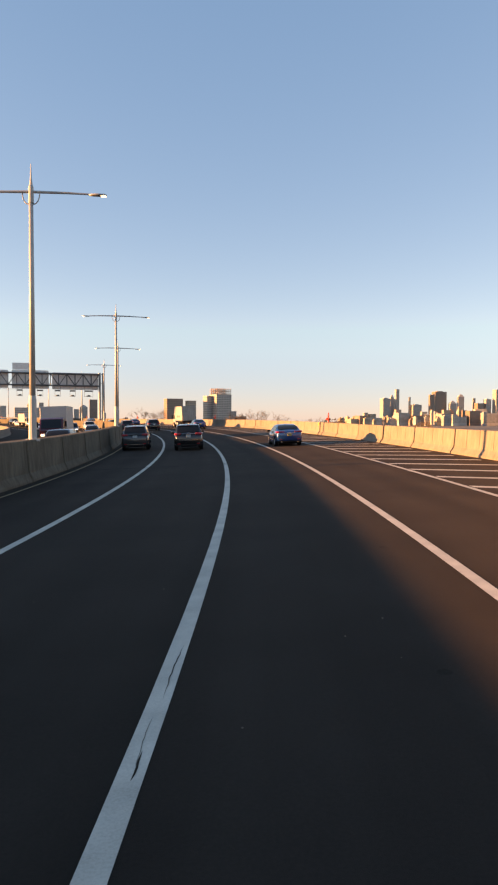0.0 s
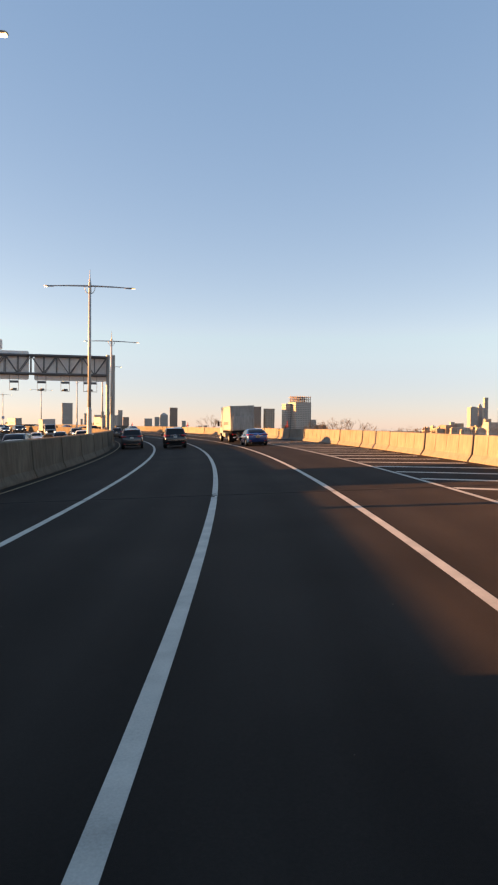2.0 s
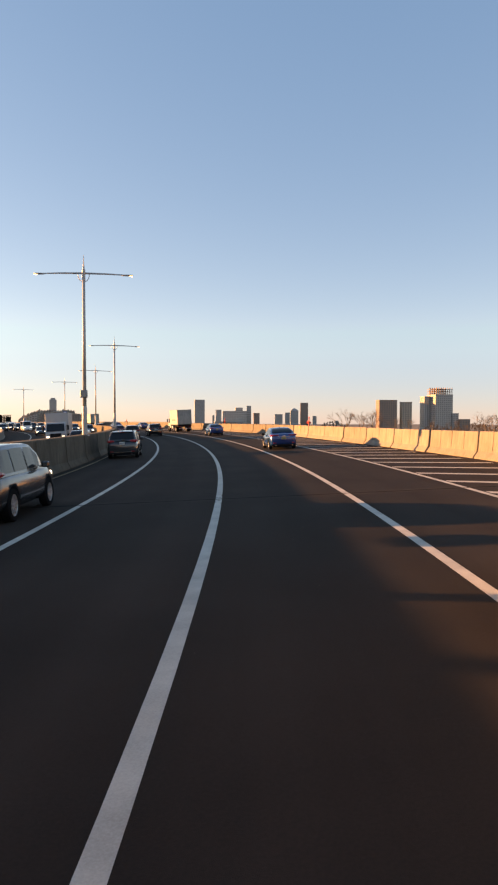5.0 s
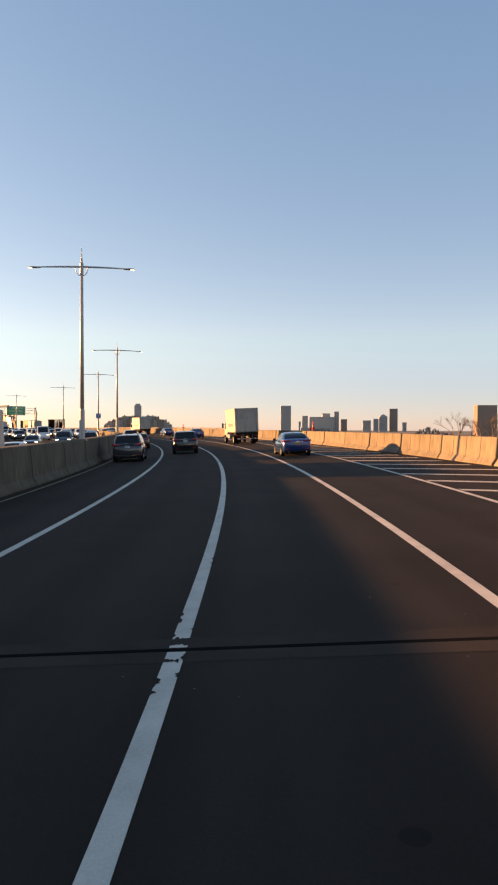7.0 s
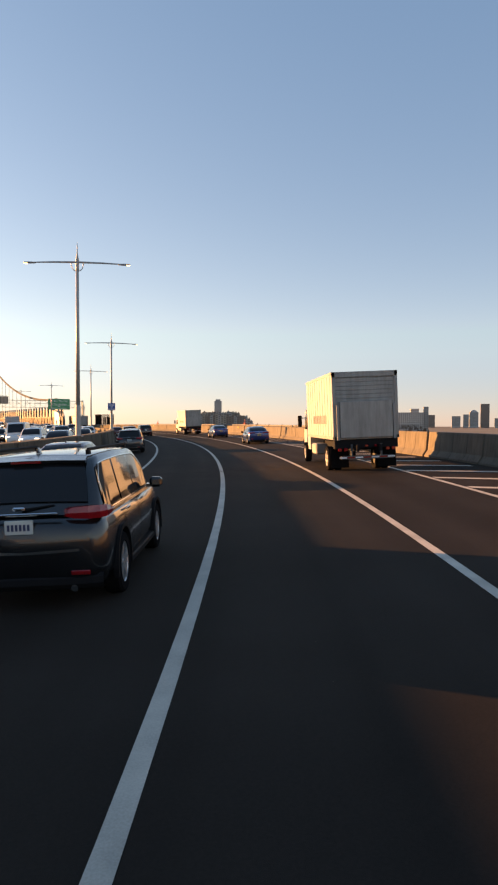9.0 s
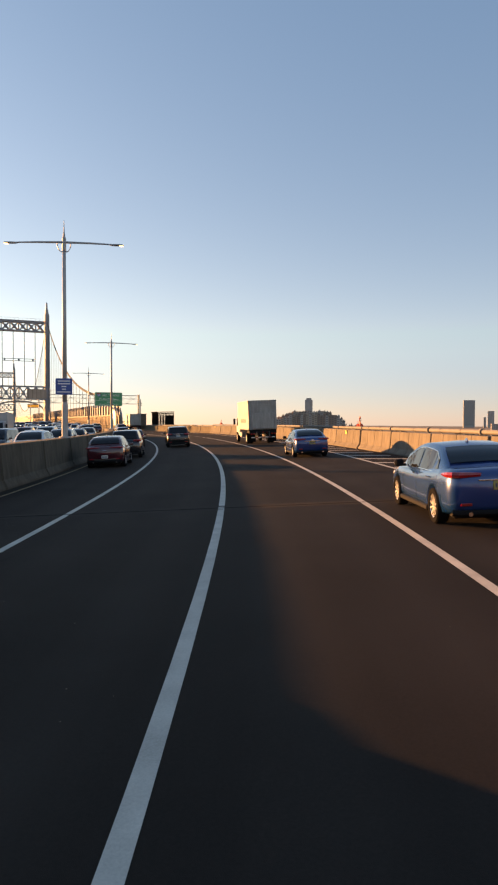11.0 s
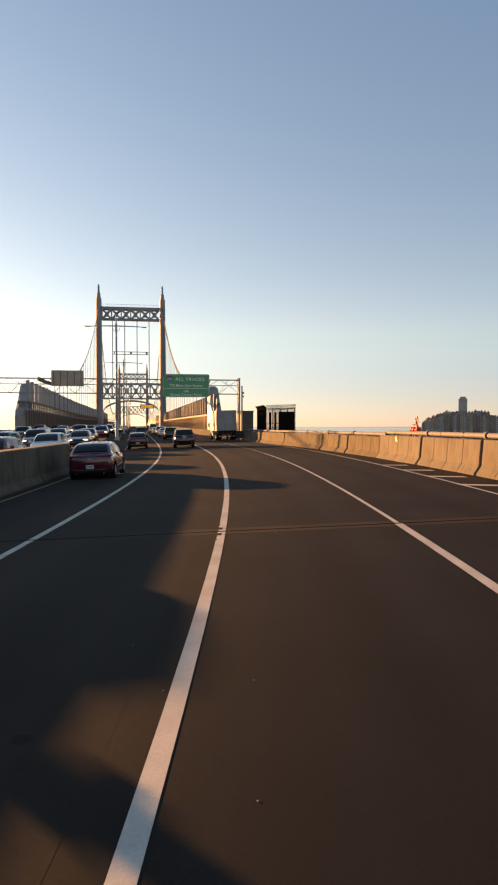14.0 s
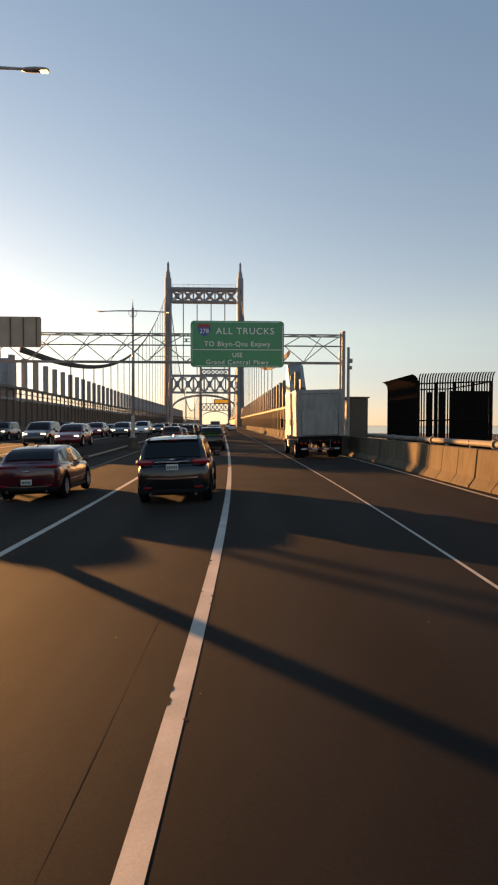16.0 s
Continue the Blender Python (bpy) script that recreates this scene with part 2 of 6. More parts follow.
M["plate"] = mat("number_plate", (0.6, 0.6, 0.55), 0.5, vary=0.08)
M["plate_bar"] = mat("plate_characters", (0.03, 0.04, 0.1), 0.5, vary=0.05)
M["plate_gold"] = mat("gold_number_plate", (0.40, 0.30, 0.09), 0.5, vary=0.08)
M["box_white"] = mat("white_truck_body", (0.35, 0.35, 0.345), 0.5, vary=0.10, scale=1.2)
M["box_grey"] = mat("roller_door_aluminium", (0.30, 0.30, 0.285), 0.45, 0.2, vary=0.2, scale=1.5, streak=0.3)
for key, col in (("blue", (0.004, 0.046, 0.172)), ("silver", (0.050, 0.052, 0.054)), ("charcoal", (0.011, 0.012, 0.013)), ("maroon", (0.075, 0.007, 0.012)),
                 ("white", (0.68, 0.68, 0.66)), ("black", (0.012, 0.012, 0.014)), ("grey", (0.045, 0.047, 0.05)), ("red", (0.20, 0.012, 0.016)), ("tan", (0.3, 0.25, 0.18))):
    M["paint_" + key] = mat("car_paint_" + key, col, 0.24, 0.25 if key in ("silver", "grey", "charcoal", "blue") else 0.0, vary=0.05, scale=2, coat=0.9)

# ---- the road's line, in metres along (s) and across to the right (n) ----
KAPPA = (0.00307235, 0.00307939, 0.00299777, 0.00266674, 0.00295921, 0.00283019, 0.00263197, 0.00322386, 0.00297851, 0.00309079, 0.0029256, 0.00309095, 0.0007, 0.0)
SLOPE = (-0.00759753, -0.00659132, 0.00503078, 0.00407478, -0.00046716, -0.00287229, 0.00203126, 0.00100505, 0.00061348, -0.0001217, -0.00018469, -0.00229961, -0.001, 0.0)
KNOTS = [-30 + 35 * i for i in range(14)]
BANK = 0.0439
SG = np.arange(-120, 1300, 1.0)


def integrate(values, zero=120):
    out = np.concatenate([[0], np.cumsum((values[1:] + values[:-1]) / 2)])
    return out - out[zero]


TH = integrate(np.interp(SG, KNOTS, KAPPA))
ZZ = integrate(np.interp(SG, KNOTS, SLOPE))
XX, YY = integrate(-np.sin(TH)), integrate(np.cos(TH))
BK = np.interp(SG, (-120, 370, 440), (BANK, BANK, 0.01))


def far_side(s, n):
    """How much the opposite carriageway lies above the plane of this one."""
    return float(np.interp(s, (200, 260, 350, 385, 430, 520), (0, 0.4, 0.4, 0.7, 0.7, 0))) * min(1.0, max(0.0, (-9.3 - n) / 1.2))


def at(s, n=0.0, h=0.0):
    """The point s metres along the road, n to the right of the line, h above the surface."""
    t, x, y, z, b = (float(np.interp(s, SG, a)) for a in (TH, XX, YY, ZZ, BK))
    return Vector((x + n * math.cos(t), y + n * math.sin(t), z + b * n + far_side(s, n) + h))


def on_road(s, n=0.0, h=0.0, turn=0.0, lean=True):
    """A pose on the road: y along it, x to the right; turn in degrees."""
    t, b = float(np.interp(s, SG, TH)), float(np.interp(s, SG, BK))
    m = Matrix.Translation(at(s, n, h)) @ Matrix.Rotation(t, 4, "Z")
    if lean:
        m = m @ Matrix.Rotation(-math.atan(b), 4, "Y")
    return m @ Matrix.Rotation(radians(turn), 4, "Z")


# ---- mesh helpers ----
def part(name, bm, material, parent=None, label="", smooth=False):
    """Links a bmesh as one mesh object, under a thing or a part if given."""
    me = bpy.data.meshes.new(name)
    bm.to_mesh(me)
    bm.free()
    if smooth:
        for p in me.polygons:
            p.use_smooth = True
    for m in (material if isinstance(material, (list, tuple)) else [material]):
        me.materials.append(m)
    ob = new(name, me)
    if parent:
        ob.parent = parent
    if label:
        ob["label"] = label
    return ob


def thing(name, m, label, category, group="", kind=""):
    ob = new(name)
    ob.empty_display_size = 0.2
    ob.matrix_basis = m
    return tagged(ob, label, category, group, kind)


def box(bm, cx, cy, cz, sx, sy, sz, bevel=0.0, m=None):
    """A box with centre and full sizes; returns its vertices."""
    r = bmesh.ops.create_cube(bm, size=1)
    vs = r["verts"]
    for v in vs:
        v.co = Vector((cx + v.co.x * sx, cy + v.co.y * sy, cz + v.co.z * sz))
    if bevel:
        es = list({e for v in vs for e in v.link_edges})
        g = bmesh.ops.bevel(bm, geom=es, offset=bevel, segments=1, affect="EDGES", profile=0.5)
        vs = list({v for f in g["faces"] for v in f.verts} | {v for v in vs if v.is_valid})
    if m is not None:
        bmesh.ops.transform(bm, matrix=m, verts=vs)
    return vs


def cyl(bm, a, b, r1, r2=None, seg=12, caps=True):
    """A tapered tube from a to b."""
    a, b = Vector(a), Vector(b)
    d = b - a
    g = bmesh.ops.create_cone(bm, cap_ends=caps, segments=seg, radius1=r1, radius2=r1 if r2 is None else r2, depth=d.length)
    bmesh.ops.transform(bm, matrix=Matrix.Translation((a + b) / 2) @ d.to_track_quat("Z", "Y").to_matrix().to_4x4(), verts=g["verts"])
    return g["verts"]


def sweep(bm, rows, closed=True, caps=True):
    """Skins a closed cross-section through rows: each row is a list of points."""
    made = [[bm.verts.new(p) for p in row] for row in rows]
    k = len(made[0])
    for a, b in zip(made, made[1:]):
        for i in range(k if closed else k - 1):
            j = (i + 1) % k
            bm.faces.new((a[i], a[j], b[j], b[i]))
    if caps and closed:
        bm.faces.new(made[0][::-1])
        bm.faces.new(made[-1])
    bmesh.ops.recalc_face_normals(bm, faces=bm.faces[:])
    return made


def rail(bm, s0, s1, step, section):
    """Skins a cross-section of (n, h) points along the road."""
    k = max(1, int(round((s1 - s0) / step)))
    rows = []
    for i in range(k + 1):
        s = s0 + (s1 - s0) * i / k
        sec = section(s) if callable(section) else section
        rows.append([at(s, n, h) for n, h in sec])
    sweep(bm, rows)

# ---- ground and road ----
def right_edge(s):
    return float(np.interp(s, (-120, 185, 205, 258, 310, 328, 347, 365, 379, 430), (10.2, 10.3, 9.7, 8.5, 8.3, 7.6, 7.3, 6.6, 6.0, 6.0)))


LEFT_FACE = -8.25
bm = bmesh.new()
bmesh.ops.create_grid(bm, x_segments=60, y_segments=60, size=4600)
for v in bm.verts:
    v.co.z = -20 + 1.5 * noise.noise(v.co * 0.004)
tagged(part("ground", bm, M["ground"]), "dull winter scrub and town land below the viaduct", "ground", kind="structure")
# unseen water sheet, added so its sky reflection brightens the horizon like haze
bm = bmesh.new()
sweep(bm, [[(-math.sin(radians(a)) * r - 150, math.cos(radians(a)) * r + 250, -18.3) for r in (1350, 1800, 2600, 4300)] for a in range(36, 86, 7)], closed=False)
tagged(part("water", bm, M["water"]), "added pale water sheet beyond the land, mirroring the low sky", "river", kind="structure")

JOINT = [-99.7, -66.9, -34.0, -1.2, 31.25, 65.2, 98.4, 131.1, 163.7, 196.6, 229.5, 262.5, 295.5, 328.0, 360.4] + [393.2 + 32.8 * i for i in range(9)]
bm = bmesh.new()
ACROSS = (-25.2, -22, -18, -14, -10.5, -9.3, -6, -2, 2, 6, 11.2)
rows = []
for i in range(0, 401):
    s = -110 + 2 * i
    rows.append([at(s, n) for n in ACROSS] + [at(s, 11.2, -1.6), at(s, -25.2, -1.6)])
sweep(bm, rows)
bm.verts.index_update()
uvl = bm.loops.layers.uv.new("road")
bm.verts.ensure_lookup_table()
for f in bm.faces:
    for lp in f.loops:
        k = lp.vert.index // (len(ACROSS) + 2)
        j = lp.vert.index % (len(ACROSS) + 2)
        lp[uvl].uv = (-110 + 2 * k, ACROSS[j] if j < len(ACROSS) else 0)
road = tagged(part("road", bm, M["asphalt"]), "dark grey asphalt viaduct deck with four lanes each way", "road", kind="structure")

for i, s in enumerate(JOINT):
    bm = bmesh.new()
    for a, b in ((-0.33, -0.045), (0.045, 0.33)):
        rail_rows = [[at(s + a, n, 0.0025), at(s + b, n, 0.0025)] for n in (-8.2, -4, 0, 4, right_edge(s) - 0.1)]
        sweep(bm, rail_rows, closed=False)
    part("joint_header", bm, M["header"], road)
    bm = bmesh.new()
    sweep(bm, [[at(s - 0.045, n, 0.002), at(s + 0.045, n, 0.002)] for n in (-8.2, -4, 0, 4, right_edge(s) - 0.1)], closed=False)
    part("joint_seal", bm, M["rubber"], road)


def edge_n(s):
    return float(np.interp(s, (-120, 272, 292, 308, 330, 360, 378), (5.88, 5.88, 6.2, 6.4, 6.1, 6.0, 5.72)))


def stripe(name, s0, s1, n_of, width, material, label, h=0.004):
    bm = bmesh.new()
    k = max(2, int((s1 - s0) / 2))
    sweep(bm, [[at(s, n_of(s) - width / 2, h), at(s, n_of(s) + width / 2, h)] for s in (s0 + (s1 - s0) * i / k for i in range(k + 1))], closed=False)
    return tagged(part(name, bm, material), label, "lane line", kind="structure")


for a, b in zip(JOINT, JOINT[1:]):
    for n_of, thick in (((lambda s: -4.45), 1), ((lambda s: -0.78), 1), ((lambda s: 2.63), 1 if a < 320 else 0.62 if a < 350 else 0.36)):
        stripe("lane_line", a + 0.06, b - 0.06, n_of, (0.17 if a < 190 else 0.15) * thick, M["line"], "worn solid white lane line painted on asphalt")
    stripe("edge_line", a + 0.06, b - 0.06, edge_n, 0.15 if a < 320 else 0.085, M["line"], "solid white edge line beside the shoulder")
    stripe("median_line", a + 0.06, b - 0.06, (lambda s: -7.75), 0.10, M["yellow_line"], "dirty yellow edge line along the median barrier")
    if b > 352:
        stripe("median_line", max(a, 353) + 0.06, b - 0.12, (lambda s: -9.6), 0.13, M["yellow_line"], "dirty yellow line on the far side of the lamps")
    for n in (-13.0, -16.6, -20.2):
        stripe("far_lane_line", a + 0.06, b - 0.06, (lambda s, n=n: n), 0.15, M["line"], "white lane line on the opposite carriageway")
# paint broken away: ragged gaps right across the line, and bites out of its edges
rng = random.Random(3)


def worn_mesh(across):
    bm = bmesh.new()
    if across:
        a, b = sorted((rng.uniform(-0.16, 0.16), rng.uniform(-0.16, 0.16)))
        b = max(b, a + 0.07)
        xs = [-0.088 + 0.176 * i / 9 for i in range(10)]
        if rng.random() < 0.5:
            xs = xs[:rng.randint(5, 8)]
        low = [(x, a + rng.uniform(-0.035, 0.035)) for x in xs]
        high = [(x, b + rng.uniform(-0.035, 0.035)) for x in xs]
        bm.faces.new([bm.verts.new((x, y, 0)) for x, y in low + high[::-1]])
    for _ in range(2 if across else 3):
        side, y0, length = rng.choice((-1, 1)), rng.uniform(-0.5, 0.4), rng.uniform(0.05, 0.22)
        k = rng.randint(4, 6)
        inner = [(side * (0.088 - rng.uniform(0.012, 0.05) * math.sin(math.pi * (i + 0.5) / k)), y0 + length * (i + 0.5) / k + rng.uniform(-0.012, 0.012)) for i in range(k)]
        ring = [(side * 0.088, y0)] + inner + [(side * 0.088, y0 + length)]
        bm.faces.new([bm.verts.new((x, y, 0)) for x, y in (ring if side < 0 else ring[::-1])])
    bmesh.ops.recalc_face_normals(bm, faces=bm.faces)
    for f in bm.faces:
        if f.normal.z < 0:
            f.normal_flip()
    me = bpy.data.meshes.new("worn_patch")
    bm.to_mesh(me)
    bm.free()
    me.materials.append(M["chip"])
    return me


BROKEN = [worn_mesh(True) for _ in range(6)]
WEAR = [worn_mesh(False) for _ in range(6)]
for s in JOINT[3:]:
    for n, off, kinds in ((-0.78, 0.32, BROKEN), (-0.78, -0.30, BROKEN), (-0.78, 0.9, WEAR), (-0.78, -0.9, WEAR), (2.63, 0.4, WEAR), (-4.45, -0.3, WEAR)):
        ob = new("worn_patch", rng.choice(kinds))
        ob.parent = road
        ob.matrix_basis = on_road(s + off + rng.uniform(-0.1, 0.1), n, 0.006, 0)
for s in (43.0, 78.0, 112.0, 168.0, 214.0, 287.0, 312.0, 333.5, 366.0, 369.0, 371.0):
    ob = new("worn_patch", rng.choice(WEAR))
    ob.parent = road
    ob.matrix_basis = on_road(s, -0.78, 0.006, 0)
# paint scuffed away along the line's right edge
for k in range(12):
    ob = new("worn_patch", rng.choice(WEAR))
    ob.parent = road
    ob.matrix_basis = on_road(299.5 + 1.0 * k + rng.uniform(-0.3, 0.3), -0.78, 0.006 + 0.0001 * k, 0)
# long cracks through the paint
for s0, s1, n0, half in ((4.9, 6.1, -0.755, 0.0045), (3.75, 4.1, -0.77, 0.008), (3.9, 4.6, -0.78, 0.002), (70.6, 71.2, -0.80, 0.010), (172.4, 173.6, -0.79, 0.003), (174.0, 174.4, -0.81, 0.005)):
    bm = bmesh.new()
    k = int((s1 - s0) / 0.06)
    rows = []
    for i in range(k + 1):
        s = s0 + (s1 - s0) * i / k
        w = half * max(0.12, min(1.0, 4 * i / k, 4 - 4 * i / k)) * (1 + 0.6 * noise.noise(Vector((s * 9, n0, 2))))
        n = n0 + 0.022 * noise.noise(Vector((s * 2.2, n0 * 5, 1))) + 0.012 * noise.noise(Vector((s * 8.0, n0, 7)))
        rows.append([at(s, n - w, 0.0062), at(s, n + w, 0.0062)])
    sweep(bm, rows, closed=False)
    part("paint_crack", bm, M["chip"], road)
# tar-sealed seams and cracks along the lanes
for s0, s1, n0 in ((316, 352, -1.16), (352, 390, -1.22), (300, 345, 4.2)):
    bm = bmesh.new()
    rows = []
    k = int((s1 - s0) / 0.8)
    for i in range(k + 1):
        s = s0 + (s1 - s0) * i / k
        w = 0.003 + 0.004 * noise.noise(Vector((s * 1.3, n0, 0)))
        n = n0 + 0.03 * noise.noise(Vector((s * 0.25, n0 * 3, 4))) + 0.012 * noise.noise(Vector((s * 1.9, n0, 9)))
        rows.append([at(s, n - w, 0.0025), at(s, n + w, 0.0025)])
    sweep(bm, rows, closed=False)
    part("sealed_seam", bm, M["chip"], road)
# loose grit and small stones
vs, fs = [], []
for _ in range(1400):
    s, n = rng.uniform(0, 385), rng.uniform(-7.6, 6.0)
    r = rng.uniform(0.004, 0.011)
    p = at(s, n, 0.002)
    k = len(vs)
    for i in range(5):
        a = i * 1.2566 + rng.uniform(-0.3, 0.3)
        vs.append((p.x + r * math.cos(a), p.y + r * math.sin(a), p.z))
    vs.append((p.x + r * 0.2, p.y, p.z + r * 0.8))
    fs.extend([(k + i, k + (i + 1) % 5, k + 5) for i in range(5)])
me = bpy.data.meshes.new("road_grit")
me.from_pydata(vs, [], fs)
me.materials.append(M["barrier"])
tagged(new("road_grit", me), "scattered pale grit on the asphalt", "grit", kind="stuff")
# hatched shoulder
s = 18.1 - 3.1 * 14
while s < 346:
    r = right_edge(s) - 0.4
    if r - 6.0 > 0.7:
        bm = bmesh.new()
        k = 4
        rows = []
        for i in range(k + 1):
            n = 6.02 + (r - 6.02) * i / k
            c = s - 0.85 * (n - 6)
            rows.append([at(c, n, 0.004), at(c + 0.45, n, 0.004)])
        sweep(bm, rows, closed=False)
        tagged(part("shoulder_hatch", bm, M["line"]), "wide white hatch bar across the closed shoulder", "road marking", "hatch bars on the shoulder", "structure")
    s += 3.1

# ---- barriers ----
JERSEY = ((0.0, 0.0), (0.0, 0.08), (0.17, 0.33), (0.24, 1.18), (0.27, 1.2), (0.47, 1.2), (0.50, 1.18), (0.57, 0.33), (0.74, 0.08), (0.74, 0.0))


def segment_mesh(name, length, section, gap, material, slots=0, low=0.0):
    """One cast length; slots: how many shallow joints are formed in its face, down to the height low."""
    bm = bmesh.new()
    L = length / 2 - gap
    e = 0.025
    rows = [(-L, 0.02, 0), (-L + e, 0.0, 0), (L - e, 0.0, 0), (L, 0.02, 0)]
    for i in range(1, slots + 1):
        y = -length / 2 + length * i / (slots + 1)
        rows += [(y - 0.024, 0.0, 0), (y - 0.010, 0.0, 0.05), (y + 0.010, 0.0, 0.05), (y + 0.024, 0.0, 0)]
    made = []
    for y, k, cut in sorted(rows):
        made.append([(x + ((k + (cut if h >= low else 0)) if x < 0.37 else -k), y, max(0, h - (k if h > 0.5 else 0))) for x, h in section])
    sweep(bm, made)
    me = bpy.data.meshes.new(name)
    bm.to_mesh(me)
    bm.free()
    me.materials.append(material)
    return me


barrier = thing("barrier_right", Matrix(), "sunlit concrete safety barrier made of separate cast segments", "barrier", kind="structure")
seg_mid = segment_mesh("segment", 6.1, JERSEY, 0.014, M["barrier_mid"], 3)
seg_dim = segment_mesh("segment", 6.1, [(x, h * 0.92) for x, h in JERSEY], 0.014, M["barrier_dim"], 3)
seg_long = segment_mesh("segment", 6.1, JERSEY[:3] + ((0.2, 0.62),) + JERSEY[3:], 0.016, M["barrier"], 3, 0.6)
s = -90.0
while s < 560:
    L = 6.1
    c = s + L / 2
    a, b = at(s, right_edge(s)), at(s + L, right_edge(s + L))
    d = b - a
    y = d.normalized()
    x = y.cross(Vector((0, 0, 1))).normalized()
    m = Matrix.Translation((a + b) / 2) @ Matrix((x, y, x.cross(y))).transposed().to_4x4()
    ob = new("segment", seg_long if s < 180 else seg_mid if s < 347 else seg_dim)
    ob.parent = barrier
    ob.matrix_basis = m @ pose(0.02 * math.sin(c * 1.7), 0, 0.012 * math.sin(c * 2.9) - 0.01)
    s += L

median = thing("barrier_median", Matrix(), "tall grey concrete median barrier with stained joints", "barrier", kind="structure")
MED = ((0.0, 0.0), (0.0, 0.08), (-0.14, 0.35), (-0.24, 1.54), (-0.27, 1.57), (-0.78, 1.57), (-0.81, 1.54), (-0.91, 0.35), (-1.05, 0.08), (-1.05, 0.0))
med_mesh = segment_mesh("segment", 6.1, [(x + 0.0, h) for x, h in MED][::-1], 0.010, M["median"])
s = -90.0
while s < 345:
    a, b = at(s, LEFT_FACE), at(s + 6.1, LEFT_FACE)
    y = (b - a).normalized()
    x = y.cross(Vector((0, 0, 1))).normalized()
    ob = new("segment", med_mesh)
    ob.parent = median
    tall = float(np.interp(s, (100, 200, 260, 320), (1.02, 1.04, 1.0, 0.94)))
    ob.matrix_basis = Matrix.Translation((a + b) / 2) @ Matrix((x, y, x.cross(y))).transposed().to_4x4() @ Matrix.Diagonal((1, 1, tall, 1))
    s += 6.1
# outer barrier of the opposite carriageway
bm = bmesh.new()
rail(bm, -90, 700, 4, [(-24.4, 0.0), (-24.55, 0.35), (-24.65, 1.1), (-24.95, 1.1), (-25.1, 0.0)])
tagged(part("barrier_left", bm, M["barrier"]), "concrete parapet along the opposite carriageway", "barrier", kind="structure")


# ---- street lamps ----
def lamp_pole(name, m, H=11.6, base=1.55, label="tall grey steel twin-arm street lamp on the median barrier"):
    """Twin-arm lamp: tapered pole with collar, finial, two slim arms with braces and flat lanterns. H: arm height over the road."""
    ob = thing(name, m, label, "street lamp", "lamps along the median")
    bm = bmesh.new()
    cyl(bm, (0, 0, base), (0, 0, base + 0.08), 0.30, 0.30, 12)
    cyl(bm, (0, 0, base + 0.06), (0, 0, base + 1.7), 0.165, 0.155, 12)
    cyl(bm, (0, 0, base + 1.7), (0, 0, base + 1.85), 0.155, 0.13, 12)
    part("base", bm, M["lamp_steel"], ob)
    bm = bmesh.new()
    cyl(bm, (0, 0, base + 1.8), (0, 0, H + 0.25), 0.125, 0.085, 12)
    part("pole", bm, M["lamp_steel"], ob, smooth=True)
    bm = bmesh.new()
    cyl(bm, (0, 0, H - 0.45), (0, 0, H + 0.2), 0.11, 0.10, 10)
    cyl(bm, (0, 0, H + 0.2), (0, 0, H + 0.5), 0.075, 0.045, 10)
    cyl(bm, (0, 0, H + 0.5), (0, 0, H + 1.12), 0.035, 0.012, 8)
    part("finial", bm, M["lamp_steel"], ob)
    for sx in (-1, 1):
        bm = bmesh.new()
        cyl(bm, (0, 0, H), (sx * 1.35, 0, H - 0.02), 0.06, 0.05, 8)
        cyl(bm, (sx * 1.35, 0, H - 0.02), (sx * 2.42, 0, H - 0.06), 0.05, 0.035, 8)
        pts = [Vector((sx * (0.09 + 0.26 * math.sin(a)), 0, H - 0.5 + 0.46 * (1 - math.cos(a)))) for a in (0, 0.4, 0.8, 1.2, 1.57)]
        for a, b in zip(pts, pts[1:]):
            cyl(bm, a, b, 0.024, 0.024, 6)
        part("arm", bm, M["lamp_steel"], ob)
        bm = bmesh.new()
        rows = []
        for x, w, t in ((2.32, 0.05, 0.035), (2.45, 0.11, 0.05), (2.7, 0.14, 0.055), (2.96, 0.12, 0.04), (3.02, 0.07, 0.025)):
            rows.append([(sx * x, w * math.cos(a), H - 0.08 + t * math.sin(a)) for a in [i * math.pi / 4 for i in range(8)]])
        sweep(bm, rows)
        part("lantern", bm, M["lamp_steel"], ob, smooth=True)
        bm = bmesh.new()
        box(bm, sx * 2.90, 0, H - 0.118, 0.20, 0.15, 0.06, 0.02)
        part("lens", bm, M["lamp_glass"], ob)
    return ob


LAMP_S = (-8.0, 27.6, 62.25, 92.45, 123.15, 155.7, 197.0, 241.2, 281.8, 327.0)
first = lamp_pole("street_lamp", on_road(LAMP_S[0], -8.7, 0, 0, False))
for s in LAMP_S[1:]:
    copy_thing(first, on_road(s, -8.7, 0, 0, False))
second = lamp_pole("street_lamp", on_road(378.8, -8.45, 0, 0, False), base=0.95, label="tall grey steel twin-arm street lamp on a concrete pedestal")
bm = bmesh.new()
cyl(bm, (0, 0, -0.05), (0, 0, 0.8), 0.5, 0.42, 16)
cyl(bm, (0, 0, 0.8), (0, 0, 0.97), 0.42, 0.36, 16)
part("pedestal", bm, M["median"], second)
for s in (417.7, 457.0, 500.0, 545.0):
    copy_thing(second, on_road(s, -8.75, 0, 0, False))

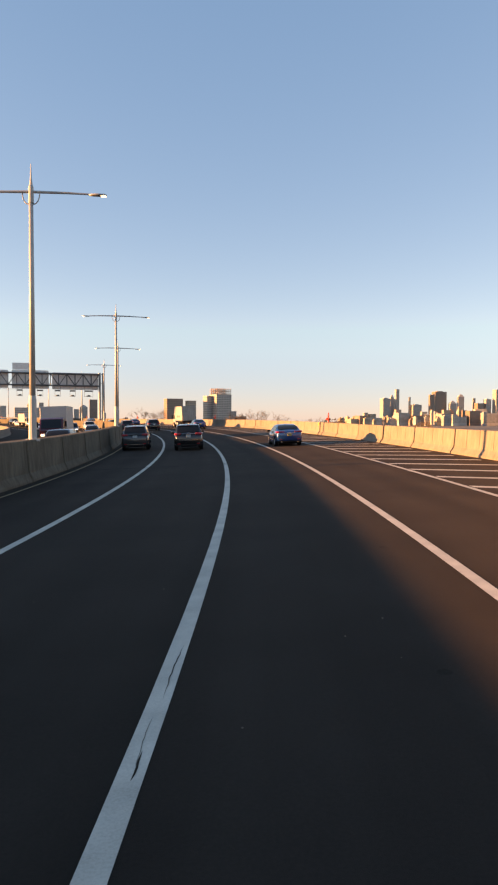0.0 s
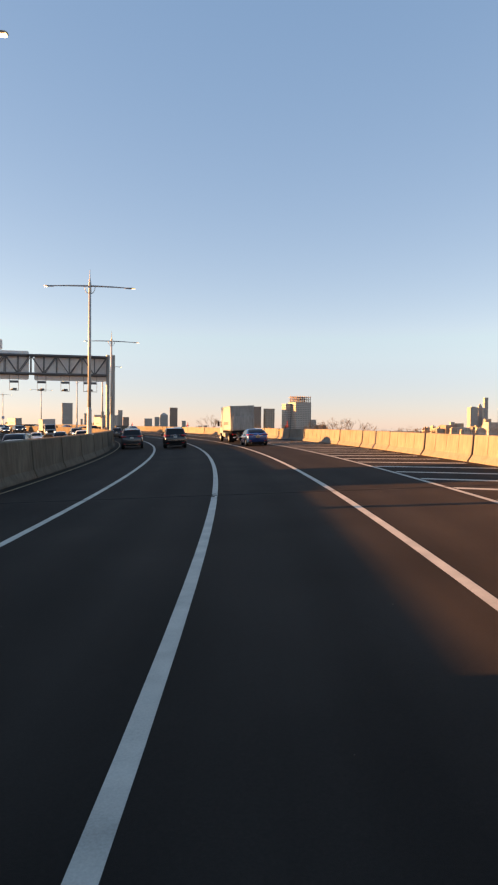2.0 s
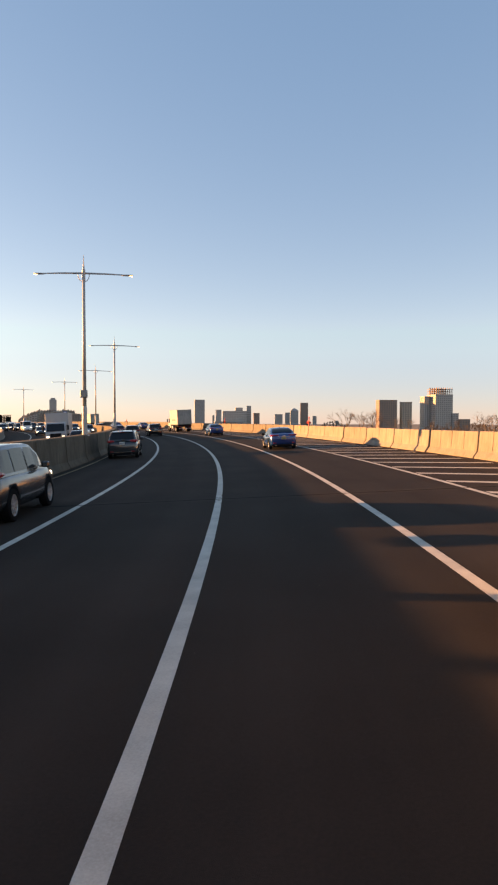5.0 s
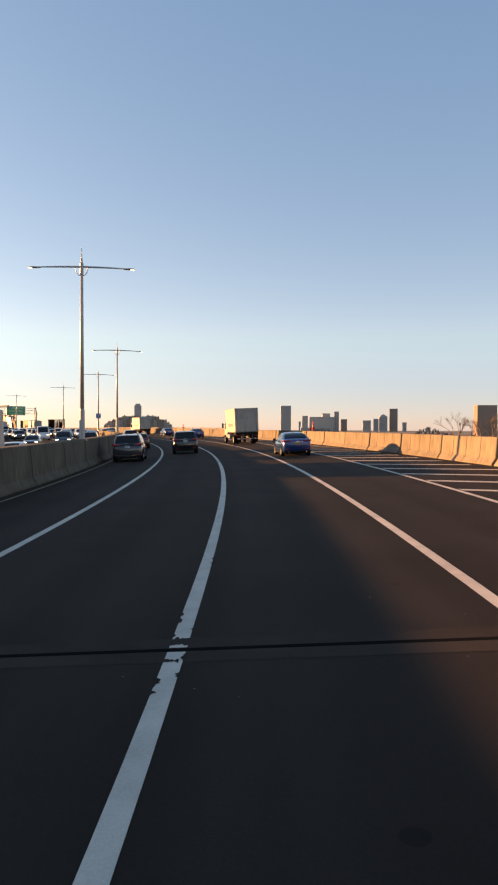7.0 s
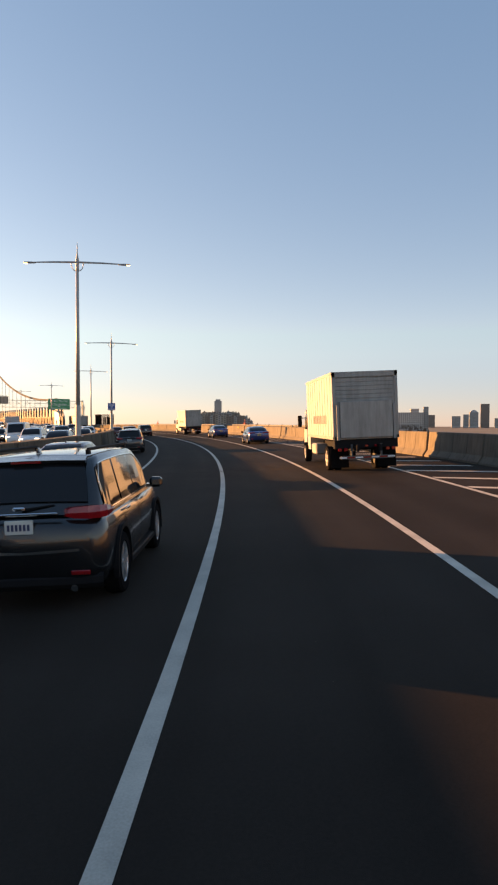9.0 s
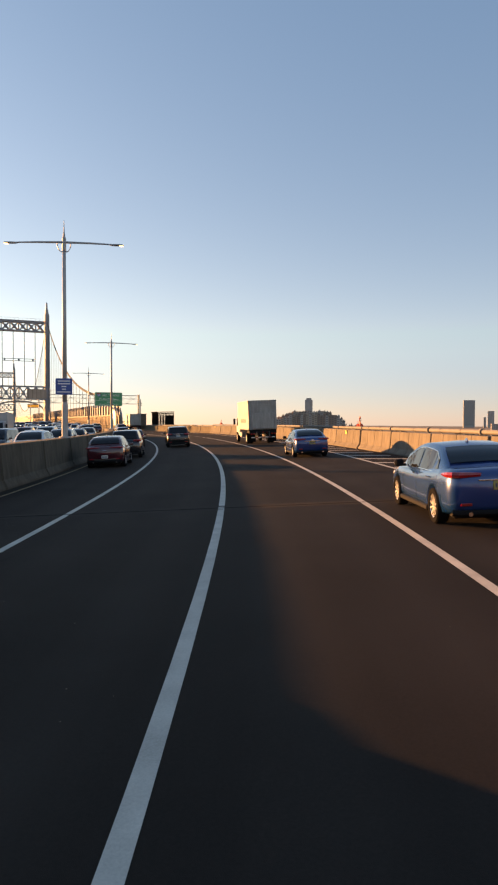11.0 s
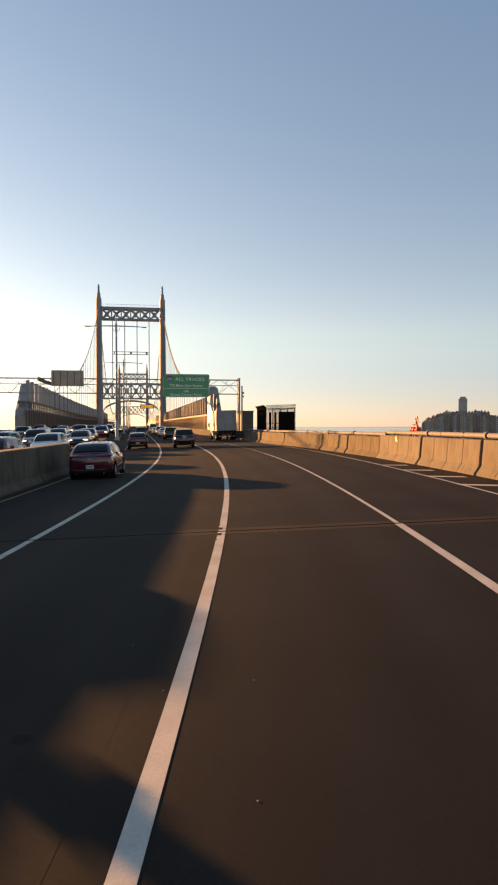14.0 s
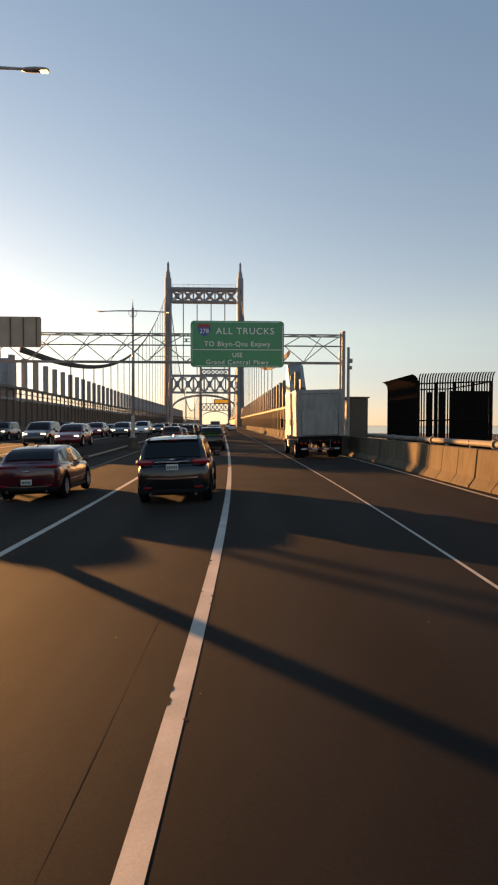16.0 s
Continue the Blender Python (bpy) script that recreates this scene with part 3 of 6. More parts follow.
# plain concrete piers under the deck
for k, s in enumerate(JOINT):
    bm = bmesh.new()
    box(bm, -7.0, 0, -2.3, 34.0, 2.2, 1.5, 0.1)
    for x in (-19.0, -7.0, 5.0):
        cyl(bm, (x, 0, -24.0), (x, 0, -2.9), 1.2, 1.1, 16)
    pr = part("pier_%d" % (k + 1), bm, M["median"])
    pr.matrix_basis = on_road(s, 0, 0, 0)
    tagged(pr, "plain concrete pier under the viaduct deck", "pier", kind="structure")


# ---- sign gantries ----
def truss(bm, p0, p1, hgt, dep, bays, r=0.06, web=0.04):
    """A box truss of four chords from p0 to p1 (its lower front edge), with posts and diagonals."""
    p0, p1 = Vector(p0), Vector(p1)
    y = Vector((0, dep, 0))
    z = Vector((0, 0, hgt))
    for o in (Vector(), y, z, y + z):
        cyl(bm, p0 + o, p1 + o, r, r, 6)
    for i in range(bays + 1):
        a = p0.lerp(p1, i / bays)
        for o in (Vector(), y):
            cyl(bm, a + o, a + o + z, web, web, 5)
        cyl(bm, a + z, a + z + y, web, web, 5)
        cyl(bm, a, a + y, web, web, 5)
        if i < bays:
            b = p0.lerp(p1, (i + 1) / bays)
            for o in (Vector(), y):
                cyl(bm, (a if i % 2 else a + z) + o, (b + z if i % 2 else b) + o, web, web, 5)
            cyl(bm, a + z, b + z + y, web, web, 5)


def letters(text, x, z, size, y, parent, material, name="lettering", align="LEFT", space=1.0):
    cu = bpy.data.curves.new(name, "FONT")
    cu.body, cu.size, cu.align_x, cu.extrude, cu.offset, cu.space_character = text, size, align, 0.003, 0.004, space
    tmp = bpy.data.objects.new(name, cu)
    scene.collection.objects.link(tmp)
    dg = bpy.context.evaluated_depsgraph_get()
    me = bpy.data.meshes.new_from_object(tmp.evaluated_get(dg))
    bpy.data.objects.remove(tmp)
    # each word is a mesh of its own, told apart by the wider gaps
    verts, faces = [tuple(v.co) for v in me.vertices], [tuple(f.vertices) for f in me.polygons]
    spans = sorted((min(verts[i][0] for i in f), max(verts[i][0] for i in f), f) for f in faces)
    words, reach = [], -1e9
    for a, b, f in spans:
        if a > reach + 0.26 * size:
            words.append([])
        words[-1].append(f)
        reach = max(reach, b)
    for word in words:
        order = {i: k for k, i in enumerate(sorted({i for f in word for i in f}))}
        wm = bpy.data.meshes.new(name)
        wm.from_pydata([verts[i] for i in order], [], [[order[i] for i in f] for f in word])
        wm.materials.append(material)
        ob = new(name, wm)
        ob.parent = parent
        ob.matrix_basis = pose(x, y, z, 90, 0, 0)
    bpy.data.meshes.remove(me)


def rounded_panel(bm, w, h, t, r, cx=0, cz=0, y=0, n=4):
    pts = []
    for sx, sz, a0 in ((1, 1, 0), (-1, 1, 90), (-1, -1, 180), (1, -1, 270)):
        for i in range(n + 1):
            a = radians(a0 + 90 * i / n)
            pts.append((cx + sx * (w / 2 - r) + r * math.cos(a), cz + sz * (h / 2 - r) + r * math.sin(a)))
    front = [bm.verts.new((x, y, z)) for x, z in pts]
    back = [bm.verts.new((x, y + t, z)) for x, z in pts]
    bm.faces.new(front)
    bm.faces.new(back[::-1])
    for i in range(len(pts)):
        j = (i + 1) % len(pts)
        bm.faces.new((front[j], front[i], back[i], back[j]))
    bmesh.ops.recalc_face_normals(bm, faces=bm.faces[:])


# gantry over the opposite carriageway; its signs face away
g1 = thing("sign_gantry", on_road(126.8, -8.9, 0.3, 0, False), "grey steel truss gantry over the opposite lanes, sign backs showing", "sign gantry")
bm = bmesh.new()
for dx in (0.0, 0.62):
    cyl(bm, (dx - 0.2, 0.0, 1.5), (dx - 0.2, 0.0, 10.1), 0.21, 0.21, 14)
box(bm, 0.1, 0, 1.6, 1.3, 0.8, 0.15, 0.02)
for z in (3.2, 5.0, 6.4, 8.2, 9.8):
    box(bm, 0.1, 0, z, 0.7, 0.12, 0.1)
part("post", bm, M["galv"], g1)
bm = bmesh.new()
cyl(bm, (-23.0, 0, -1.0), (-23.0, 0, 10.1), 0.21, 0.21, 14)
part("post", bm, M["galv"], g1)
bm = bmesh.new()
truss(bm, (-23.0, -0.5, 7.7), (-0.3, -0.5, 7.7), 2.1, 1.0, 16, 0.12, 0.055)
part("truss", bm, M["dark_steel"], g1)
for x0, x1, z0, z1 in ((-22.4, -15.9, 7.1, 10.3), (-15.3, -9.1, 7.05, 10.35), (-15.2, -12.0, 10.4, 11.6), (-8.5, -0.4, 7.0, 10.05)):
    bm = bmesh.new()
    rounded_panel(bm, x1 - x0, z1 - z0, 0.06, 0.2, (x0 + x1) / 2, (z0 + z1) / 2, 0.62)
    p = part("sign_panel", bm, M["sign_back"], g1, "bare aluminium back of a large sign")
    for k in range(4):
        bm = bmesh.new()
        box(bm, x0 + (x1 - x0) * (k + 0.5) / 4, 0.58, (z0 + z1) / 2, 0.08, 0.06, z1 - z0 - 0.3)
        part("stiffener", bm, M["sign_back"], p)
for x, w in ((-2.2, 1.5), (-5.0, 0.95), (-7.6, 0.95), (-10.6, 0.95), (-14.0, 0.95)):
    bm = bmesh.new()
    for sx in (-1, 1):
        cyl(bm, (x + sx * w / 2, -0.3, 7.7), (x + sx * w / 2, -0.3, 5.75), 0.025, 0.025, 6)
    cyl(bm, (x - w / 2, -0.3, 5.8), (x + w / 2, -0.3, 5.75), 0.03, 0.03, 6)
    part("hanger", bm, M["dark_steel"], g1)
    bm = bmesh.new()
    box(bm, x, -0.3, 6.75, w * 0.95, 0.2, 0.26, 0.03)
    part("antenna", bm, M["dark_steel"], g1)
    bm = bmesh.new()
    box(bm, x + 0.05, -0.3, 5.92, 0.5, 0.3, 0.22, 0.04)
    box(bm, x - 0.28, -0.3, 5.86, 0.2, 0.2, 0.14, 0.03)
    part("camera_box", bm, M["dark_steel"], g1)

# gantry across both carriageways before the bridge
g2 = thing("overhead_gantry", on_road(409.3, 0, 0, 0, False), "light steel truss gantry spanning both carriageways", "sign gantry")
bm = bmesh.new()
for z in (6.43, 7.6, 8.42):
    cyl(bm, (-26.5, 0.0, z), (7.5, 0.0, z), 0.05, 0.05, 6)
for z in (6.43, 8.42):
    cyl(bm, (-26.5, 1.1, z), (7.5, 1.1, z), 0.05, 0.05, 6)
for i in range(12):
    a, c = -26.5 + 34 * i / 12, -26.5 + 34 * (i + 1) / 12
    mid = (a + c) / 2
    for p, q in (((a, 6.43), (mid, 7.6)), ((mid, 7.6), (c, 6.43)), ((a, 8.42), (mid, 7.6)), ((mid, 7.6), (c, 8.42))):
        cyl(bm, (p[0], 0, p[1]), (q[0], 0, q[1]), 0.034, 0.034, 5)
    cyl(bm, (a, 0, 8.42), (mid, 1.1, 8.42), 0.03, 0.03, 5)
    cyl(bm, (mid, 1.1, 8.42), (c, 0, 8.42), 0.03, 0.03, 5)
    cyl(bm, (a, 1.1, 6.43), (mid, 1.1, 8.42), 0.03, 0.03, 5)
part("truss", bm, M["galv"], g2)
for x, zb in ((7.55, 0.0), (-25.75, -1.0)):
    bm = bmesh.new()
    for dy in (0.0, 1.1):
        cyl(bm, (x, dy, zb), (x, dy, 8.7), 0.13, 0.13, 10)
    for i in range(8):
        z = zb + 0.8 + i * 0.95
        cyl(bm, (x, 0, z), (x, 1.1, z + 0.95), 0.03, 0.03, 5)
    part("post", bm, M["galv"], g2)
bm = bmesh.new()
cyl(bm, (8.0, 0.5, 0.5), (8.0, 0.5, 7.6), 0.12, 0.1, 10)
box(bm, 8.15, 0.4, 6.6, 0.25, 0.25, 0.3, 0.02)
box(bm, 8.15, 0.4, 6.1, 0.2, 0.2, 0.25, 0.02)
part("detector_pole", bm, M["galv"], g2)

sg = thing("direction_sign", on_road(406.6, -0.2, 7.4, 0, False), "green overhead truck route sign with white lettering", "road sign")
bm = bmesh.new()
rounded_panel(bm, 6.35, 3.14, 0.05, 0.25)
part("panel", bm, M["sign_green"], sg)
bm = bmesh.new()
for w, h, o in ((6.2, 3.0, 0.03),):
    box(bm, 0, -0.004, h / 2 - 0.02, w - 0.5, 0.006, o)
    box(bm, 0, -0.004, -h / 2 + 0.02, w - 0.5, 0.006, o)
    box(bm, -w / 2 + 0.02, -0.004, 0, o, 0.006, h - 0.5)
    box(bm, w / 2 - 0.02, -0.004, 0, o, 0.006, h - 0.5)
part("border", bm, M["sign_white"], sg)
bm = bmesh.new()
box(bm, 0, -0.004, -0.38, 6.05, 0.006, 0.045)
part("divider", bm, M["sign_white"], sg)
letters("ALL TRUCKS", -1.45, 0.68, 0.62, -0.006, sg, M["sign_white"], space=1.16)
letters("TO Bkyn-Qns Expwy", 0, -0.14, 0.46, -0.006, sg, M["sign_white"], align="CENTER", space=1.14)
letters("USE", 0.0, -0.88, 0.42, -0.006, sg, M["sign_white"], align="CENTER")
letters("Grand Central Pkwy", 0, -1.37, 0.44, -0.006, sg, M["sign_white"], align="CENTER", space=1.16)
bm = bmesh.new()
pts = [(-0.42, 0.35), (-0.2, 0.42), (0, 0.36), (0.2, 0.42), (0.42, 0.35), (0.44, 0.05), (0.3, -0.28), (0, -0.46), (-0.3, -0.28), (-0.44, 0.05)]
bm.faces.new([bm.verts.new((x, 0, z)) for x, z in pts][::-1])
shield = part("shield", bm, M["sign_blue"], sg)
shield.matrix_basis = pose(-2.25, -0.006, 0.95)
bm = bmesh.new()
pts = [(-0.42, 0.35), (-0.2, 0.42), (0, 0.36), (0.2, 0.42), (0.42, 0.35), (0.43, 0.18), (-0.43, 0.18)]
bm.faces.new([bm.verts.new((x, -0.003, z)) for x, z in pts][::-1])
part("shield_band", bm, M["sign_red"], shield)
letters("278", 0.0, -0.22, 0.42, -0.004, shield, M["sign_white"], align="CENTER")
for x in (-2.2, 0, 2.2):
    bm = bmesh.new()
    box(bm, x, 0.28, 0, 0.09, 0.45, 3.1)
    part("bracket", bm, M["galv"], sg)

sb = thing("sign_back_panel", on_road(408.6, -16.05, 8.08, 0, False), "weathered brown back of a sign on the gantry", "road sign")
bm = bmesh.new()
rounded_panel(bm, 4.25, 2.14, 0.06, 0.15)
part("panel", bm, M["sign_brown"], sb)
for k in range(5):
    bm = bmesh.new()
    box(bm, -1.8 + 0.9 * k, -0.05, 0, 0.07, 0.08, 2.0)
    part("stiffener", bm, M["bridge_brown"], sb)

# small plates on two of the lamp poles
ps = thing("pole_sign", on_road(281.8, -8.7, 4.2, 0, False), "blue rectangular notice sign strapped to a lamp pole", "road sign")
bm = bmesh.new()
rounded_panel(bm, 0.84, 0.84, 0.03, 0.05, 0, 0, -0.2)
part("panel", bm, M["sign_blue"], ps)
for k, (w, z) in enumerate(((0.62, 0.28), (0.62, 0.14), (0.24, 0.0), (0.2, -0.14), (0.66, -0.28))):
    bm = bmesh.new()
    box(bm, 0, -0.206, z, w, 0.006, 0.055)
    part("text_bar", bm, M["sign_white"], ps)
for z in (-0.3, 0.3):
    bm = bmesh.new()
    cyl(bm, (0, -0.02, z - 0.04), (0, -0.02, z + 0.04), 0.17, 0.17, 12)
    part("strap", bm, M["galv"], ps)
for s_, z_ in ((155.7, 4.15),):
    pb = thing("pole_box", on_road(s_, -8.7, z_, 0, False), "grey steel equipment box fixed to a lamp pole", "equipment box", "boxes on lamp poles")
    bm = bmesh.new()
    box(bm, 0, -0.23, 0, 0.42, 0.26, 0.48, 0.02)
    part("case", bm, M["galv"], pb)
    bm = bmesh.new()
    box(bm, 0, -0.37, 0, 0.34, 0.02, 0.4, 0.008)
    part("door", bm, M["galv"], pb)

# ---- suspension bridge ----
TS, AX = 641.5, -8.75                # where the first tower stands along the road; the bridge's middle line
HALF = 15.0


def portal_panel(name, x0, x1, z0, z1, y, t, w, tower):
    """One X-braced panel of a portal: gusset plate with its chords, diagonals and post."""
    bm = bmesh.new()
    box(bm, (x0 + x1) / 2, y, (z0 + z1) / 2, (x1 - x0) * 0.36, t * 0.8, (z1 - z0) * 0.36)
    gusset = part(name, bm, M["bridge"], tower)
    for z in (z0, z1):
        bm = bmesh.new()
        box(bm, (x0 + x1) / 2, y, z, x1 - x0, t, w * 1.3)
        part("chord", bm, M["bridge"], gusset)
    for p, q in (((x0, z0), (x1, z1)), ((x0, z1), (x1, z0))):
        d = Vector((q[0] - p[0], 0, q[1] - p[1]))
        mm = Matrix.Translation(((p[0] + q[0]) / 2, y, (p[1] + q[1]) / 2)) @ Matrix.Rotation(-math.atan2(d.z, d.x), 4, "Y")
        bm = bmesh.new()
        box(bm, 0, 0, 0, d.length, t * 0.7, w, 0, mm)
        part("diagonal", bm, M["bridge"], gusset)
    bm = bmesh.new()
    box(bm, x0, y, (z0 + z1) / 2, w, t * 0.75, z1 - z0)
    part("post", bm, M["bridge"], gusset)


def bridge_tower(name, s):
    tw = thing(name, on_road(s, AX, 0, 0, False), "grey steel suspension bridge tower with X-braced portals", "bridge tower", "towers of the bridge")
    for sx in (-1, 1):
        bm = bmesh.new()
        rows = []
        for z, w, d in ((-21, 4.2, 7.5), (0, 3.5, 6.4), (28, 3.0, 5.6), (59, 2.6, 5.0), (62.0, 2.5, 4.8), (62.1, 1.9, 3.6), (64.5, 1.6, 3.0), (64.7, 1.1, 2.0), (67.2, 0.8, 1.2), (67.4, 0.9, 1.3), (68.3, 0.7, 1.0), (69.0, 0.1, 0.12)):
            rows.append([(sx * HALF + x * w / 2, y * d / 2, z) for x, y in ((-1, -0.7), (-0.7, -1), (0.7, -1), (1, -0.7), (1, 0.7), (0.7, 1), (-0.7, 1), (-1, 0.7))])
        sweep(bm, rows)
        part("leg", bm, M["bridge"], tw)
        bm = bmesh.new()
        for dx in (-0.9, 0, 0.9):
            box(bm, sx * HALF + dx, -3.25, 20, 0.22, 0.3, 62)
        part("leg_rib", bm, M["bridge"], tw)
    for z0, z1, nm in ((52.3, 57.2, "top_portal"), (14.6, 21.6, "deck_portal")):
        for y in (-2.0, 2.0):
            w = (2 * HALF - 3) / 6
            for i in range(6):
                portal_panel(nm + "_panel", -HALF + 1.5 + w * i, -HALF + 1.5 + w * (i + 1), z0, z1, y, 0.5, 0.55, tw)
    bm = bmesh.new()
    box(bm, 0, 0, 57.9, 2 * HALF - 2.4, 4.4, 0.25)
    for k in range(13):
        x = -HALF + 2 + k * 2.17
        cyl(bm, (x, -2, 58.0), (x, -2, 59.2), 0.06, 0.06, 5)
    cyl(bm, (-HALF + 2, -2, 59.2), (HALF - 2, -2, 59.2), 0.06, 0.06, 5)
    part("walkway", bm, M["bridge"], tw)
    # arch under the deck portal
    bm = bmesh.new()
    rows = []
    for i in range(17):
        a = math.pi * i / 16
        x, z = (HALF - 1.8) * math.cos(a), 7.6 + 5.4 * math.sin(a)
        rows.append([(x, -0.6, z), (x, 0.6, z), (x * 1.0, 0.6, z + 0.9), (x * 1.0, -0.6, z + 0.9)])
    sweep(bm, rows)
    part("arch", bm, M["bridge"], tw)
    # rods between the portals, tied half way up
    for x in (-8.6, -2.9, 2.9, 8.6):
        bm = bmesh.new()
        cyl(bm, (x, -1.5, 21.5), (x, -1.5, 52.5), 0.22, 0.22, 6)
        part("portal_rod", bm, M["bridge"], tw)
    bm = bmesh.new()
    for z in (35.6, 36.8):
        cyl(bm, (-8.6, -1.5, z), (8.6, -1.5, z), 0.16, 0.16, 6)
    for x in (-7.4, 0.0, 7.4):
        box(bm, x, -1.5, 36.2, 0.9, 0.4, 1.2)
    part("tie_beam", bm, M["bridge"], tw)
    return tw


t1 = bridge_tower("bridge_tower", TS)
copy_thing(t1, on_road(TS + 420, AX, 0, 0, False))


def cable_z(s):
    """Height of the main cables over the road."""
    if s < TS:
        u = max(0.0, (s - 440.0) / (TS - 440.0))
        return 9.8 + 48.5 * u * u
    u = (s - TS) / 420.0
    return 58.3 - 190 * u * (1 - u)


for sx in (-1, 1):
    cb = thing("main_cable", Matrix(), "thick grey main cable of the suspension bridge with hangers", "bridge cable", "main cables")
    bm = bmesh.new()
    ss = [TS - 205 + 5 * i for i in range(int((205 + 420) / 5) + 1)]
    rows = []
    for s in ss:
        c = at(s, AX + sx * HALF, cable_z(s))
        rows.append([c + Vector((0.38 * math.cos(a), 0.38 * math.sin(a) * 0.2, 0.38 * math.sin(a))) for a in [i * math.pi / 3 for i in range(6)]])
    sweep(bm, rows)
    part("cable", bm, M["cable"], cb)
    s = TS - 180
    while s < TS + 415:
        if abs(s - TS) > 6 and cable_z(s) > 6:
            bm = bmesh.new()
            for d in (-0.25, 0.25):
                cyl(bm, at(s + d, AX + sx * HALF, 4), at(s + d, AX + sx * HALF, cable_z(s)), 0.045, 0.045, 4, False)
            part("hanger", bm, M["cable"], cb)
        s += 9.0


def side_structure(name, s0, s1, n, low, mid, top, label):
    """Beside the deck: a ribbed lower wall, a pale rail on it, then a row of broad posts under the cable."""
    st = thing(name, Matrix(), label, "wall", kind="structure")
    bm = bmesh.new()
    if n > 0:
        rail(bm, s0, s1, 6, [(n - 0.15, low), (n - 0.15, mid), (n + 0.15, mid), (n + 0.15, low)])
    else:
        rail(bm, s0, s1, 6, [(n - 0.15, low), (n - 0.15, mid - 1.35), (n + 0.15, mid - 1.35), (n + 0.15, low)])
    part("lower_wall", bm, M["bridge_brown"], st)
    if n < 0:
        bm = bmesh.new()
        rail(bm, s0, s1, 6, [(n - 0.25, mid - 1.3), (n - 0.25, mid - 1.0), (n + 0.25, mid - 1.0), (n + 0.25, mid - 1.3)])
        part("girder", bm, M["bridge"], st)
        bm = bmesh.new()
        rail(bm, s0, 760, 6, [(n - 0.04, mid - 0.55), (n - 0.04, mid - 0.47), (n + 0.04, mid - 0.47), (n + 0.04, mid - 0.55)])
        q = s0 + 0.3
        while q < 640:
            cyl(bm, at(q, n, mid - 1.02), at(q, n, mid + 0.05), 0.03, 0.03, 4, False)
            q += 0.6
        part("railing", bm, M["bridge"], st)
    bm = bmesh.new()
    rail(bm, s0, s1, 6, [(n - 0.3, mid), (n - 0.3, mid + 0.28), (n + 0.3, mid + 0.28), (n + 0.3, mid)])
    part("rail", bm, M["pipe"], st)
    bm = bmesh.new()
    rail(bm, s0, s1, 6, [(n + 0.1, mid + 0.3), (n + 0.1, top - 0.9), (n + 0.16, top - 0.9), (n + 0.16, mid + 0.3)])
    if n > 0:
        part("screen", bm, M["screen"], st)
    else:
        bm.free()
    sx = -1 if n > 0 else 1
    bm = bmesh.new()
    box(bm, 0, 0, (mid + top) / 2, 0.55, 0.75, top - mid, 0.04)
    # right posts take the darker screen grey, to dull the low sun on them
    post_me = part("post", bm, M["screen"] if n > 0 else M["bridge"], st)
    bm = bmesh.new()
    box(bm, sx * 0.22, 0, (low + mid) / 2, 0.16, 0.3, mid - low, 0.0)
    rib_me = part("rib", bm, M["bridge_brown"], st)
    s = s0 + 2
    k = 0
    while s < min(s1, 760):
        for ob, step in ((post_me, 1), (rib_me, 1)):
            o = ob if k == 0 else new(ob.name.split(".")[0], ob.data)
            o.parent = st
            o.matrix_basis = on_road(s, n, 0, 0, False)
        o = new("rib", rib_me.data)
        o.parent = st
        o.matrix_basis = on_road(s + 2.4, n, 0, 0, False)
        k += 1
        s += 4.8
    return st


side_structure("wall_bridge_right", 430, 1050, AX + HALF + 0.5, 0.6, 3.7, 7.4, "brown ribbed bridge wall with pale rail and grey posts")
side_structure("wall_bridge_left", 430, 1050, AX - HALF - 1.0, 0.5, 5.45, 9.2, "brown girder wall with tall grey posts under the cable")
bm = bmesh.new()
sweep(bm, [[at(s, n) for n in (-25.2, -16, -8, 0, 7.5)] + [at(s, 7.5, -2.5), at(s, -25.2, -2.5)] for s in range(690, 1100, 10)])
tagged(part("bridge_deck", bm, M["asphalt"]), "asphalt bridge deck running on to the far tower", "road", kind="structure")

# lit message board over the right-hand lanes of the bridge
vm = thing("message_board", on_road(TS - 6.0, AX + 7.3, 10.6, 0, False), "dark overhead message board with amber lit rows", "message board")
bm = bmesh.new()
box(bm, 0, 0, 0, 6.4, 0.8, 1.9, 0.05)
part("case", bm, M["dark_steel"], vm)
for z in (-0.45, 0.0, 0.45):
    bm = bmesh.new()
    box(bm, 0, -0.41, z, 5.6, 0.02, 0.28)
    part("lit_row", bm, M["amber"], vm)
for x in (-2.4, 2.4):
    bm = bmesh.new()
    cyl(bm, (x, 0.0, 0.9), (x, 0.0, 4.6), 0.08, 0.08, 8)
    part("hanger", bm, M["bridge"], vm)


